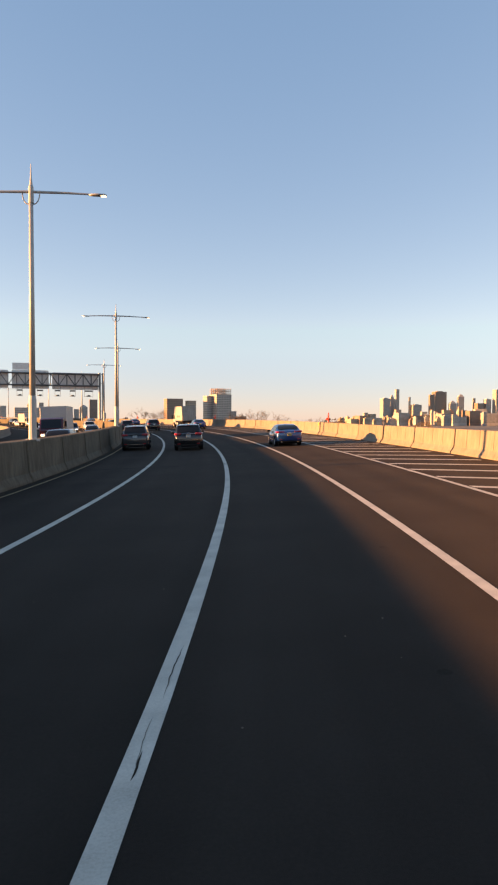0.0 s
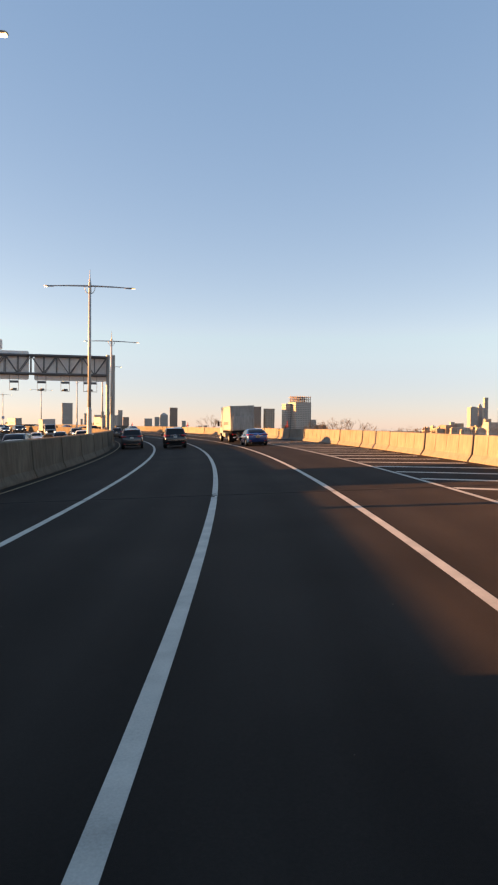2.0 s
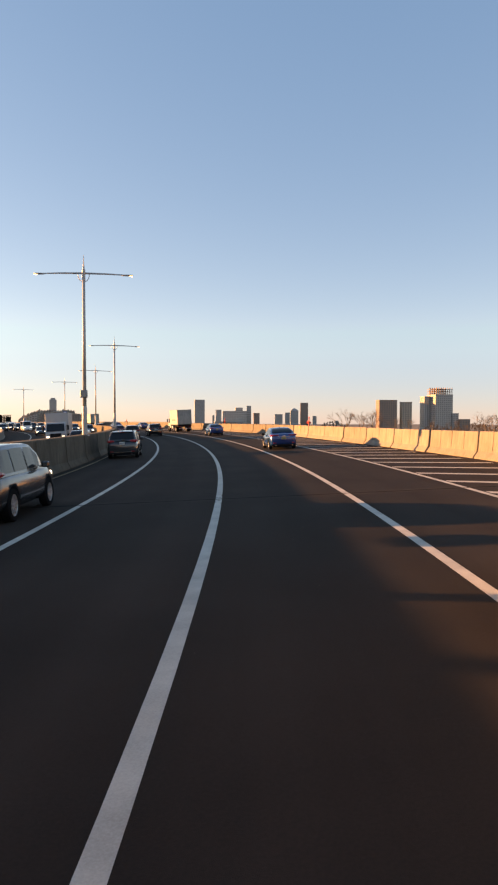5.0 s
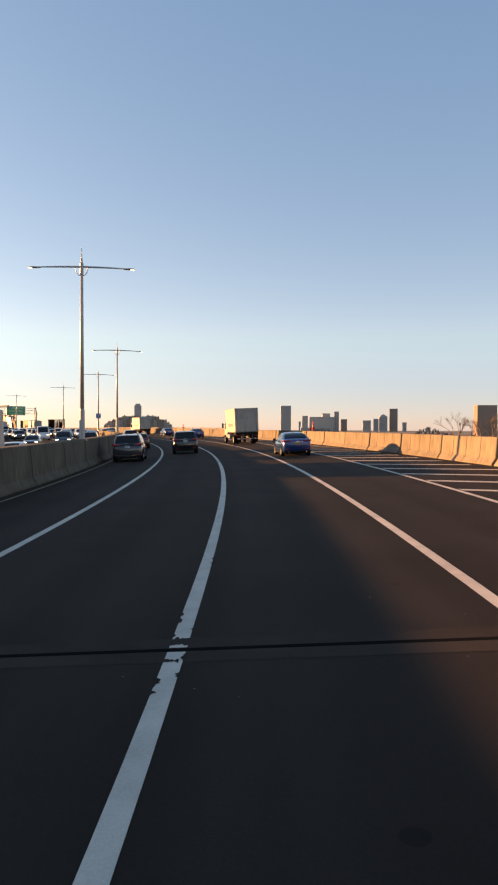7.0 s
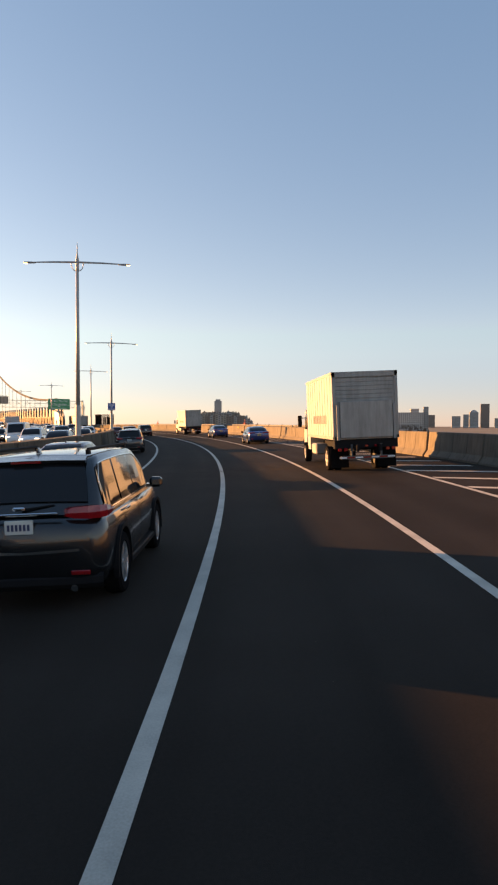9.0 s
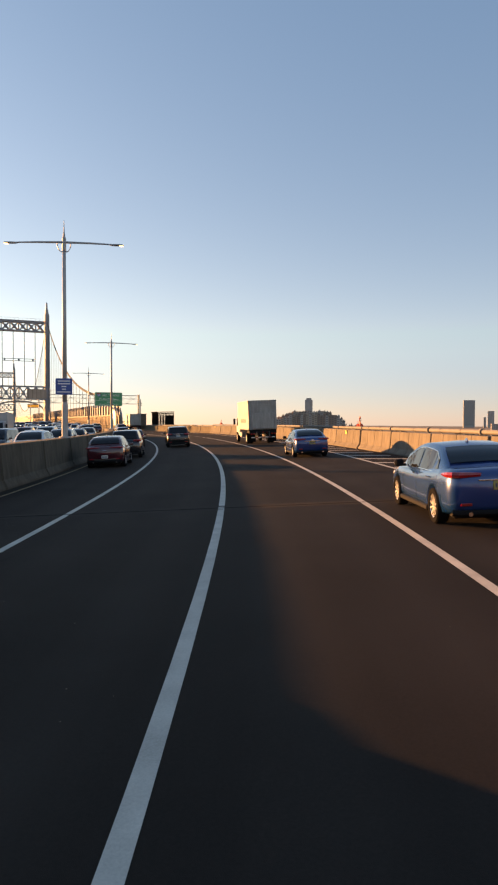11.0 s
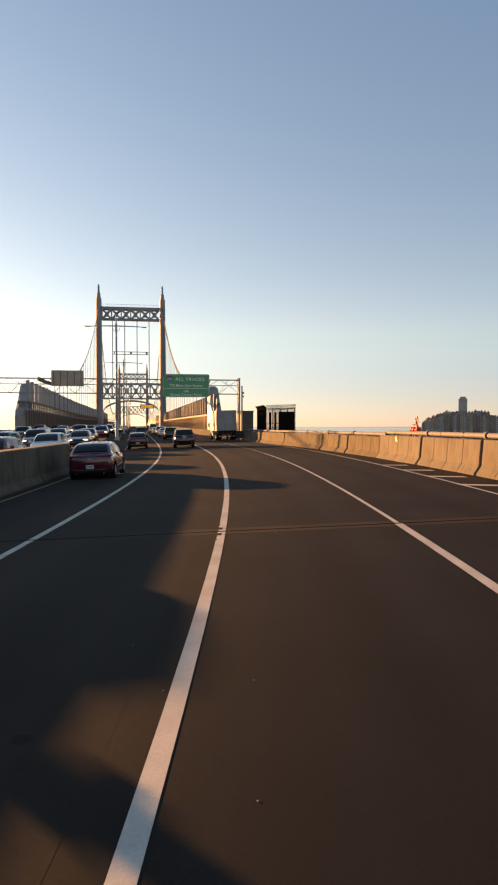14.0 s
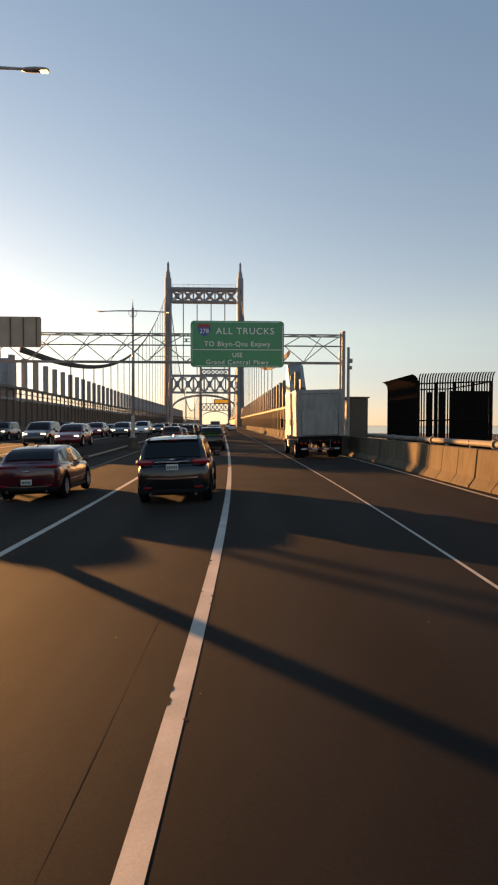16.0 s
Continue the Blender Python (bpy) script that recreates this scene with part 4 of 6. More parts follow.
# ---- skyline ----
def facade(name, wall):
    """Far building wall with weathered patches."""
    m = bpy.data.materials.new(name)
    m.use_nodes = True
    nt = m.node_tree
    b = nt.nodes["Principled BSDF"]
    tc = nt.nodes.new("ShaderNodeTexCoord")
    ns = nt.nodes.new("ShaderNodeTexNoise")
    ns.inputs["Scale"].default_value = 0.12
    nt.links.new(tc.outputs["Object"], ns.inputs["Vector"])
    mr = nt.nodes.new("ShaderNodeMapRange")
    mr.inputs["To Min"].default_value, mr.inputs["To Max"].default_value = 0.75, 1.25
    nt.links.new(ns.outputs["Fac"], mr.inputs["Value"])
    sc = nt.nodes.new("ShaderNodeVectorMath")
    sc.operation = "SCALE"
    sc.inputs[0].default_value = wall
    nt.links.new(mr.outputs["Result"], sc.inputs["Scale"])
    nt.links.new(sc.outputs[0], b.inputs["Base Color"])
    b.inputs["Roughness"].default_value = 0.8
    return m


# grey and glass wall tones lightened in place of distance haze
SKIN = [facade("brick_wall", (0.25, 0.165, 0.125)), facade("tan_wall", (0.37, 0.30, 0.23)), facade("grey_wall", (0.37, 0.335, 0.305)),
        facade("pale_wall", (0.46, 0.41, 0.36)), facade("steel_glass_wall", (0.33, 0.325, 0.31))]
# panes paled and half metallic: distance haze put into their colour
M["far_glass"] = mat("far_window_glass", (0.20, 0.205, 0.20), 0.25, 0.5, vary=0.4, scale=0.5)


def far_building(name, x, y, width, top, skin, label, depth=None, rows=None, cols=None, crown=0, base=-26.0):
    """A far tower block facing the road: wall body, bands of windows cut as proud dark panes, a parapet and roof plant."""
    width *= 0.9
    depth = depth or width * 0.7
    ob = thing(name, Matrix.Translation((x, y, 0)) @ Matrix.Rotation(math.atan2(-x - 60, y - 100) + radians((x * 7 + y * 3) % 26 + 18 if x > -400 else (x * 7 + y * 3) % 5 + 2), 4, "Z"), label, "building", "skyline buildings")
    bm = bmesh.new()
    box(bm, 0, 0, (top + base) / 2, width, depth, top - base)
    if crown == 1:
        box(bm, 0, 0, top + 2, width * 0.5, depth * 0.5, 4)
    if crown == 2:
        box(bm, 0, 0, top + 5, width * 0.7, depth * 0.7, 10)
        box(bm, 0, 0, top + 13, width * 0.35, depth * 0.35, 8)
    if crown == 3:
        rws = [[(sx * width / 2 * k, sy * depth / 2 * k, top + z) for sx, sy in ((-1, -1), (1, -1), (1, 1), (-1, 1))] for z, k in ((0, 1), (9, 0.55), (14, 0.1))]
        sweep(bm, rws)
    part("wall", bm, SKIN[skin], ob)
    bm = bmesh.new()
    box(bm, 0, 0, top + 0.5, width + 0.6, depth + 0.6, 1.0)
    part("parapet", bm, SKIN[skin], ob)
    cols = cols or max(2, int(width / 4.2))
    rows = rows or max(2, int((top + 12) / 3.9))
    bm = bmesh.new()
    vs, fs = [], []
    cw, rh = width / cols, (top + 10) / rows
    def pane(a, b, z0, z1, face):
        k = len(vs)
        if face == 0:
            q = -depth / 2 - 0.15
            vs.extend([(a, q, z0), (b, q, z0), (b, q, z1), (a, q, z1)])
        else:
            q = -width / 2 - 0.15
            vs.extend([(q, b, z0), (q, a, z0), (q, a, z1), (q, b, z1)])
        fs.append((k, k + 1, k + 2, k + 3))
    for r in range(rows):
        z0 = -10 + (r + 0.25) * rh
        for c in range(cols):
            a = -width / 2 + (c + 0.22) * cw
            pane(a, a + cw * 0.56, z0, z0 + rh * 0.5, 0)
        dc = max(2, int(depth / 4.2))
        for c in range(dc):
            a = -depth / 2 + (c + 0.22) * depth / dc
            pane(a, a + depth / dc * 0.56, z0, z0 + rh * 0.5, 1)
    bm.free()
    me = bpy.data.meshes.new("window")
    me.from_pydata(vs, [], fs)
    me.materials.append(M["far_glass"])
    w = new("window", me)
    w.parent = ob
    tagged(w, kind="stuff")
    return ob


FAR = ((496, 3026, 41, 92, 4, 1), (520, 3100, 38, 58, 2, 0), (550, 3030, 19, 134, 4, 0), (544, 3126, 23, 94, 2, 2), (606, 3028, 9, 99, 2, 0),
       (635, 3028, 46, 64, 2, 1), (704, 3032, 23, 110, 0, 0), (746, 3064, 61, 124, 0, 1), (799, 3034, 33, 70, 4, 3), (835, 3036, 30, 100, 2, 3),
       (919, 3038, 51, 72, 0, 0), (925, 3139, 13, 98, 2, 0), (955, 3040, 31, 90, 4, 1), (1008, 3044, 51, 134, 2, 0),
       (-1509, 3382, 59, 114, 4, 0), (-1444, 3419, 12, 31, 2, 0), (-1420, 3434, 33, 61, 3, 0), (-1241, 3542, 36, 44, 0, 0), (-1135, 3607, 47, 38, 2, 0),
       (-1092, 3633, 30, 47, 4, 0), (-1059, 3654, 47, 58, 4, 3), (-1011, 3683, 47, 101, 0, 0), (-958, 3708, 24, 28, 2, 0), (-847, 3774, 21, 3, 2, 0))
KIND = ("brown brick high-rise", "tan high-rise", "grey concrete high-rise", "pale high-rise", "blue-grey glass high-rise")
for x, y, w, top, skin, crown in FAR:
    far_building("high_rise", x, y, w, top, skin, KIND[skin] + (" with a set-back crown" if crown else " with a flat roof") + " in the far skyline", crown=crown)
LOW = ((265, 2212, 54, 0), (288, 2213, 47, 11), (322, 2214, 60, 4), (303, 2244, 15, 21), (325, 2254, 28, 17), (419, 2218, 48, 21), (415, 2268, 22, 32),
       (469, 2219, 56, 12), (499, 2251, 22, 25), (562, 2223, 56, 18), (576, 2264, 28, 31), (611, 2224, 41, 9), (618, 2256, 11, 42), (653, 2226, 43, 28),
       (682, 2248, 41, 35), (713, 2228, 60, 20), (758, 2231, 37, 43), (716, 2269, 17, 32))
for i, (x, y, w, top) in enumerate(LOW):
    skin = (1, 0, 3, 2, 1, 3)[i % 6]
    far_building("apartment_block", x, y, w, top, skin, KIND[skin].replace("high-rise", "apartment block") + " in the low evening sun", depth=w * 0.6)
random.seed(17)
for i in range(80):
    x, y = random.uniform(215, 905), random.uniform(2120, 2500)
    skin = random.choice((1, 0, 3, 1, 2, 0))
    far_building("low_block", x, y, random.uniform(7, 22), random.uniform(-4, 10) + (random.uniform(0, 26) if x > 480 else 0), skin,
                 KIND[skin].replace("high-rise", "low block") + " crowding the far shore", depth=14, crown=random.choice((0, 0, 1, 3) if x > 500 else (0, 1)))
for x, y, w, top, skin, lab in ((-228, 1494, 41, 44, 0, "brown brick apartment tower beyond bare trees"), (-190, 1502, 23, 40, 1, "tan apartment tower catching low sun"),
                                (-148, 1512, 27, 51, 4, "dark glass tower with balcony bands"), (-95, 1523, 14, 17, 2, "small grey block beside a tower"), (-78, 1526, 24, 5, 0, "low brown block beside a taller tower")):
    far_building("apartment_tower", x, y, w, top, skin, lab, rows=int((top + 12) / 4), cols=max(2, int(w / 5)))
tb = far_building("tower_under_construction", -124, 1518, 46, 54, 2, "pale grey tower topped out with open concrete floors", rows=16, cols=9)
for k in range(4):
    bm = bmesh.new()
    box(bm, 0, 0, 55.5 + 3.6 * k, 40, 30, 0.7)
    part("floor_slab", bm, SKIN[0], tb)
    bm = bmesh.new()
    for i in range(8):
        box(bm, -18.5 + 5.3 * i, -14, 57.3 + 3.6 * k, 0.9, 0.9, 3.0)
        box(bm, -18.5 + 5.3 * i, 8, 57.3 + 3.6 * k, 2.5, 0.9, 3.0)
    part("column", bm, SKIN[0], tb)
for x, y, w, top, skin in ((-562, 1492, 59, 23, 3), (-561, 1515, 18, 31, 3), (-541, 1526, 11, 35, 2), (-568, 1470, 69, 0, 2)):
    far_building("hospital_block", x, y, w, top, skin, KIND[skin].replace("high-rise", "slab block") + " with rows of windows", depth=20, rows=max(3, int((top + 10) / 4)), cols=int(w / 4))

# stepped hillside housing
zg = thing("stepped_housing", Matrix.Translation((-758, 1108, -2)) @ Matrix.Rotation(radians(34), 4, "Z"), "stepped brown apartment complex round a slim tower", "building")
random.seed(5)
wv, wf = [], []
for row, (yy, k, lift) in enumerate(((-14, 0.72, 0.0), (-5, 0.88, 3.5), (4, 1.0, 6.0))):
    cols = 26
    for i in range(cols):
        u = (i + 0.5) / cols * 2 - 1
        w = 118 / cols
        top = (3 + 20 * (max(0.0, 1 - abs(u) ** 2.6)) ** 0.7) * k + random.uniform(-1.6, 1.6)
        bm = bmesh.new()
        x, y = u * 59, yy + random.uniform(-2.5, 2.5)
        box(bm, x, y, (top - 24) / 2, w * 0.97, 11, top + 24)
        if random.random() < 0.5:
            box(bm, x + random.uniform(-0.8, 0.8), y, top + 0.9, w * 0.5, 4, 1.8)
        part("block", bm, SKIN[random.choice((0, 2, 0, 1))], zg)
        z = top - 2.6
        while z > -4:
            b = len(wv)
            hw = w * 0.34
            wv.extend([(x - hw, y - 5.6, z), (x + hw, y - 5.6, z), (x + hw, y - 5.6, z + 1.5), (x - hw, y - 5.6, z + 1.5)])
            wf.append((b, b + 1, b + 2, b + 3))
            z -= 3.1
me = bpy.data.meshes.new("window")
me.from_pydata(wv, [], wf)
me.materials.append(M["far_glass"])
wo = new("window", me)
wo.parent = zg
tagged(wo, kind="stuff")
bm = bmesh.new()
box(bm, -2, 12, 8, 12, 12, 68)
box(bm, -2, 12, 43, 8, 8, 4)
part("stair_tower", bm, SKIN[2], zg)


# ---- bare trees ----
def bare_tree(name, m, height, seed):
    rng = random.Random(seed)
    ob = thing(name, m, "leafless grey-brown winter tree with a broad twiggy crown", "tree", "bare trees by the road")
    tb_, cb_ = bmesh.new(), bmesh.new()
    cyl(tb_, (0, 0, 0), (0, 0, height * 0.35), height * 0.022, height * 0.017, 7)

    def grow(p, d, length, r, depth):
        q = p + d * length
        cyl(tb_ if depth < 2 else cb_, p, q, r, r * 0.68, 5 if depth < 2 else 3, False)
        if depth >= 6:
            return
        for _ in range((4, 2, 2, 3, 3, 2)[depth]):
            e = (d + Vector((rng.uniform(-1, 1), rng.uniform(-1, 1), rng.uniform(-0.25, 0.6))) * 0.75).normalized()
            grow(q, e, length * rng.uniform(0.62, 0.85), r * 0.62, depth + 1)
    grow(Vector((0, 0, height * 0.33)), Vector((0, 0, 1)), height * 0.16, height * 0.011, 0)
    part("trunk", tb_, M["bark"], ob)
    part("crown", cb_, M["bark"], ob)
    return ob


trees = [bare_tree("bare_tree", Matrix.Translation((0, 0, -20)), 35, k) for k in (1, 2, 3)]
random.seed(11)
eye3 = Vector((-7.0, 68.4, 0))
for k, (off, d) in enumerate(((-0.6, 360), (-1.5, 400), (-2.3, 350), (-3.0, 380), (-10.2, 300), (-11.1, 330), (-12.0, 310), (-12.8, 345), (-13.5, 320), (-14.6, 380), (-15.8, 420), (-17.2, 430), (-18.6, 450), (-20.0, 470),
                              (-4.3, 520), (-5.4, 540), (-7.5, 500), (-8.8, 520))):
    a = radians(13.0 + off)
    p = eye3 + Vector((-math.sin(a), math.cos(a), 0)) * d
    m = Matrix.Translation((p.x, p.y, -20.5)) @ Matrix.Rotation(random.uniform(0, 6.3), 4, "Z") @ Matrix.Scale((0.93 if k < 9 else 0.87) * random.uniform(0.93, 1.05), 4)
    if k < 3:
        trees[k].matrix_basis = m
    else:
        copy_thing(trees[k % 3], m)

# distant scrub woods, one mass of twig tufts
vs, fs = [], []
rng = random.Random(9)
for i in range(9000):
    a = radians(rng.uniform(-16, 46))
    d = rng.uniform(760, 900)
    p = Vector((-20 - math.sin(a) * d, 90 + math.cos(a) * d, -20 + rng.uniform(0, 16) * (0.6 if a > 0.6 else 1.0) * (0.75 + 0.35 * math.sin(a * 37) + 0.2 * math.sin(a * 91))))
    q = p + Vector((rng.uniform(-2, 2), rng.uniform(-2, 2), rng.uniform(1.2, 3.6)))
    w = Vector((math.cos(a), math.sin(a), 0)) * rng.uniform(0.4, 0.9)
    b = len(vs)
    vs.extend([p - w, p + w, q])
    fs.append((b, b + 1, b + 2))
me = bpy.data.meshes.new("far_woods")
me.from_pydata(vs, [], fs)
me.materials.append(M["bark"])
tagged(new("far_woods", me), "brown leafless woods along the far shore", "woods", kind="stuff")


# ---- vehicles ----
def grid_patch(bm, p00, p10, p11, p01, off, nu=4, nv=3, crown=0.0):
    """A slightly crowned four-sided patch, moved outwards by off."""
    p00, p10, p11, p01 = map(Vector, (p00, p10, p11, p01))
    nrm = (p10 - p00).cross(p01 - p00).normalized()
    vs = []
    for j in range(nv + 1):
        for i in range(nu + 1):
            u, v = i / nu, j / nv
            p = (p00 * (1 - u) + p10 * u) * (1 - v) + (p01 * (1 - u) + p11 * u) * v
            vs.append(bm.verts.new(p + nrm * (off + crown * 16 * u * (1 - u) * v * (1 - v) / 1.0)))
    for j in range(nv):
        for i in range(nu):
            k = j * (nu + 1) + i
            bm.faces.new((vs[k], vs[k + 1], vs[k + nu + 2], vs[k + nu + 1]))


WHEELS = {}


def wheel_mesh(r, w, spokes):
    """Shared meshes of a tyre and a spoked rim; the axle lies along x, the outer side is +x."""
    key = (r, w, spokes)
    if key in WHEELS:
        return WHEELS[key]
    bm = bmesh.new()
    prof = [(-w / 2, r * 0.66), (-w / 2, r * 0.93), (-w / 2 + 0.03, r), (w / 2 - 0.03, r), (w / 2, r * 0.93), (w / 2, r * 0.68), (w / 2 - 0.03, r * 0.66)]
    rows = [[(x, q * math.cos(a), q * math.sin(a)) for x, q in prof] for a in [2 * math.pi * i / 24 for i in range(25)]]
    sweep(bm, rows, caps=False)
    bmesh.ops.remove_doubles(bm, verts=bm.verts[:], dist=1e-4)
    tyre = bpy.data.meshes.new("tyre")
    bm.to_mesh(tyre)
    bm.free()
    tyre.materials.append(M["tyre"])
    bm = bmesh.new()
    R = r * 0.68
    prof = [(w / 2 - 0.01, R), (w / 2 - 0.025, R * 0.93), (-w / 4, R * 0.90), (-w / 4, R)]
    sweep(bm, [[(x, q * math.cos(a), q * math.sin(a)) for x, q in prof] for a in [2 * math.pi * i / 24 for i in range(25)]], caps=False)
    cyl(bm, (w / 2 - 0.06, 0, 0), (w / 2 - 0.015, 0, 0), R * 0.2, R * 0.15, 10)
    for i in range(spokes):
        a = 2 * math.pi * i / spokes
        for lean in ((-0.13, 0.13) if spokes < 8 else (0,)):
            mm = Matrix.Rotation(a + lean, 4, "X")
            vs = box(bm, w / 2 - 0.04, 0, R * 0.56, 0.03, R * (0.20 if spokes < 8 else 0.17), R * 0.78)
            for v in vs:
                if v.co.z > R * 0.5:
                    v.co.y *= 0.7
                    v.co.x += 0.012
            bmesh.ops.transform(bm, matrix=mm, verts=vs)
    rim = bpy.data.meshes.new("rim")
    bm.to_mesh(rim)
    bm.free()
    rim.materials.append(M["rim"])
    bm = bmesh.new()
    cyl(bm, (-w / 4 - 0.02, 0, 0), (-w / 4, 0, 0), R * 0.92, R * 0.92, 16)
    disc = bpy.data.meshes.new("brake_disc")
    bm.to_mesh(disc)
    bm.free()
    disc.materials.append(M["brake_steel"])
    WHEELS[key] = (tyre, rim, disc)
    return WHEELS[key]


def add_wheel(ob, x, y, r, w=0.24, spokes=10, disc=True):
    wh = new("wheel")
    wh.empty_display_size = 0.1
    wh.parent = ob
    wh.matrix_basis = pose(x, y, r, 0, 0, 0 if x > 0 else 180)
    for nm, me in zip(("tyre", "rim", "brake_disc") if disc else ("tyre", "rim"), wheel_mesh(r, w, spokes)):
        p = new(nm, me)
        p.parent = wh
    return wh


def slot(ob, material):
    ob.material_slots[0].link = "OBJECT"
    ob.material_slots[0].material = material


CAR = {
    # length, width, roof, belt, hood, deck, wheel radius, wheelbase, windscreen base/top, roof rear, rear glass base (y from middle), roof half width ratio
    "sedan": dict(L=4.87, W=1.85, H=1.47, belt=0.96, hood=0.90, deck=1.07, r=0.335, wb=2.85, A=1.10, B=0.25, C=-1.05, D=-1.95, wr=0.70, clear=0.20, split=(-0.25, -1.2)),
    "suv": dict(L=4.85, W=1.93, H=1.75, belt=1.10, hood=1.08, deck=1.10, r=0.375, wb=2.93, A=1.22, B=0.55, C=-1.95, D=-2.33, wr=0.76, clear=0.26, split=(-0.15, -1.15)),
    "crossover": dict(L=4.69, W=1.89, H=1.56, belt=1.00, hood=0.95, deck=1.10, r=0.36, wb=2.90, A=1.20, B=0.35, C=-1.45, D=-2.12, wr=0.72, clear=0.22, split=(-0.2, -1.2)),
    "minivan": dict(L=5.1, W=1.98, H=1.78, belt=1.05, hood=1.02, deck=1.08, r=0.34, wb=3.05, A=1.65, B=0.75, C=-2.15, D=-2.42, wr=0.78, clear=0.22, split=(0.1, -1.0)),
    "van": dict(L=5.6, W=2.0, H=2.35, belt=1.25, hood=1.15, deck=1.2, r=0.35, wb=3.4, A=2.0, B=1.35, C=-2.70, D=-2.76, wr=0.86, clear=0.24, split=(0.7, -0.9)),
}


def cut_wells(body, c, w):
    """Cuts the four round wheel wells out of a closed body; their walls take the second material."""
    bm = bmesh.new()
    for sx in (-1, 1):
        for y in (c["wb"] / 2, -c["wb"] / 2):
            cyl(bm, (sx * (w - 0.32), y, c["r"] + 0.01), (sx * (w + 0.2), y, c["r"] + 0.01), c["r"] + 0.055, None, 26)
    for f in bm.faces:
        f.material_index = 1
    me = bpy.data.meshes.new("cutter")
    bm.to_mesh(me)
    bm.free()
    me.materials.append(M["trim"])
    me.materials.append(M["trim"])
    cutter = new("cutter", me)
    md = body.modifiers.new("wells", "BOOLEAN")
    md.operation, md.object, md.solver = "DIFFERENCE", cutter, "EXACT"
    dg = bpy.context.evaluated_depsgraph_get()
    dg.update()
    cut = bpy.data.meshes.new_from_object(body.evaluated_get(dg))
    body.modifiers.clear()
    bpy.data.objects.remove(cutter)
    cut.materials.clear()
    for m in (body.data.materials[0], M["trim"]):
        cut.materials.append(m)
    bm = bmesh.new()
    bm.from_mesh(cut)
    for f in bm.faces:
        f.smooth = f.material_index == 0
    for e in bm.edges:
        e.smooth = len({f.material_index for f in e.link_faces}) == 1
    bm.to_mesh(cut)
    bm.free()
    body.data = cut


FACE = {"sedan": (0.78, 0.86, 0.88), "suv": (0.98, 1.02, 1.12), "crossover": (0.56, 0.74, 0.74), "minivan": (0.9, 1.0, 1.02), "van": (0.9, 1.0, 1.02)}    # heights of the plate, the tail lights and the trim between them


def build_car(name, kind, paint, label, lite=False, gold=False, lit_tail=True, lit_head=False, spokes=10, plate=True, rails=False, chrome_strip=False, wiper=True, category="car", group=""):
    c = CAR[kind]
    L, W, H, belt, r = c["L"], c["W"], c["H"], c["belt"], c["r"]
    w = W / 2
    ob = thing(name, Matrix(), label, category, group)
    hatch = kind != "sedan"
    # body shell
    st = [(-L / 2, 0.42, c["deck"] - 0.16, 0.80), (-L / 2 + 0.06, 0.34, c["deck"] - 0.06, 0.90), (-L / 2 + 0.25, 0.27, c["deck"] - 0.01, 0.965), (-L / 2 + 0.7, c["clear"], c["deck"] if hatch else c["deck"] + 0.0, 0.99),
          (c["D"] + 0.3 if not hatch else -0.9, c["clear"], max(belt, c["deck"] - 0.02), 1.0), (-0.3, c["clear"], belt, 1.0), (0.7, c["clear"], belt - 0.01, 0.995), (c["A"], c["clear"], c["hood"] + 0.05, 0.985),
          (c["A"] + 0.35, c["clear"], c["hood"] + 0.02, 0.975), (L / 2 - 0.55, c["clear"], c["hood"] - 0.07, 0.95), (L / 2 - 0.22, 0.25, c["hood"] - 0.15, 0.89), (L / 2 - 0.05, 0.30, c["hood"] - 0.28, 0.80), (L / 2, 0.40, c["hood"] - 0.38, 0.72)]
    bm = bmesh.new()
    rows = []
    st = np.array(sorted(st))
    fine = np.unique(np.concatenate([st[:, 0], np.arange(-L / 2 + 0.36, L / 2 - 0.3, 0.14)]))
    for y, zb, zt, k in zip(fine, *(np.interp(fine, st[:, 0], st[:, i]) for i in (1, 2, 3))):
        zs = zb + (zt - zb) * 0.72
        half = [(0.0, zb), (0.80 * k, zb), (0.94 * k, zb + 0.05), (0.99 * k, zb + (zt - zb) * 0.25), (1.0 * k, zb + (zt - zb) * 0.5), (0.985 * k, zs), (0.955 * k, zs + (zt - zs) * 0.5), (0.90 * k, zt - 0.015), (0.75 * k, zt), (0.0, zt + 0.015)]
        rows.append([(x * w, y, z) for x, z in half] + [(-x * w, y, z) for x, z in half[-2:0:-1]])
    sweep(bm, rows)
    body = part("body", bm, [paint, M["trim"]], ob, smooth=True)
    cut_wells(body, c, w)
    slot(body, paint)
    zp, zl, zg = FACE[kind]
    # cabin shell
    A, B, C, D = c["A"], c["B"], c["C"], c["D"]
    wb_, wr_ = w * 0.93, w * c["wr"]
    zA, zD = c["hood"] + 0.03, c["deck"] - 0.02
    prof = [(A, zA, wb_ * 0.96), ((A + B) / 2 + 0.02, (zA + H) / 2 + 0.03, (wb_ + wr_) / 2), (B, H - 0.055, wr_), (B - 0.3, H - 0.012, wr_ * 1.0), ((B + C) / 2, H, wr_), (C + 0.25, H - 0.02, wr_), (C, H - 0.055, wr_ * 0.98), ((C + D) / 2, (H + zD) / 2 - 0.0 + (0.05 if hatch else 0.03), (wb_ + wr_) / 2 * 0.99), (D, zD, wb_ * 0.96)]
    bm = bmesh.new()
    top, low = [], []
    rows = []
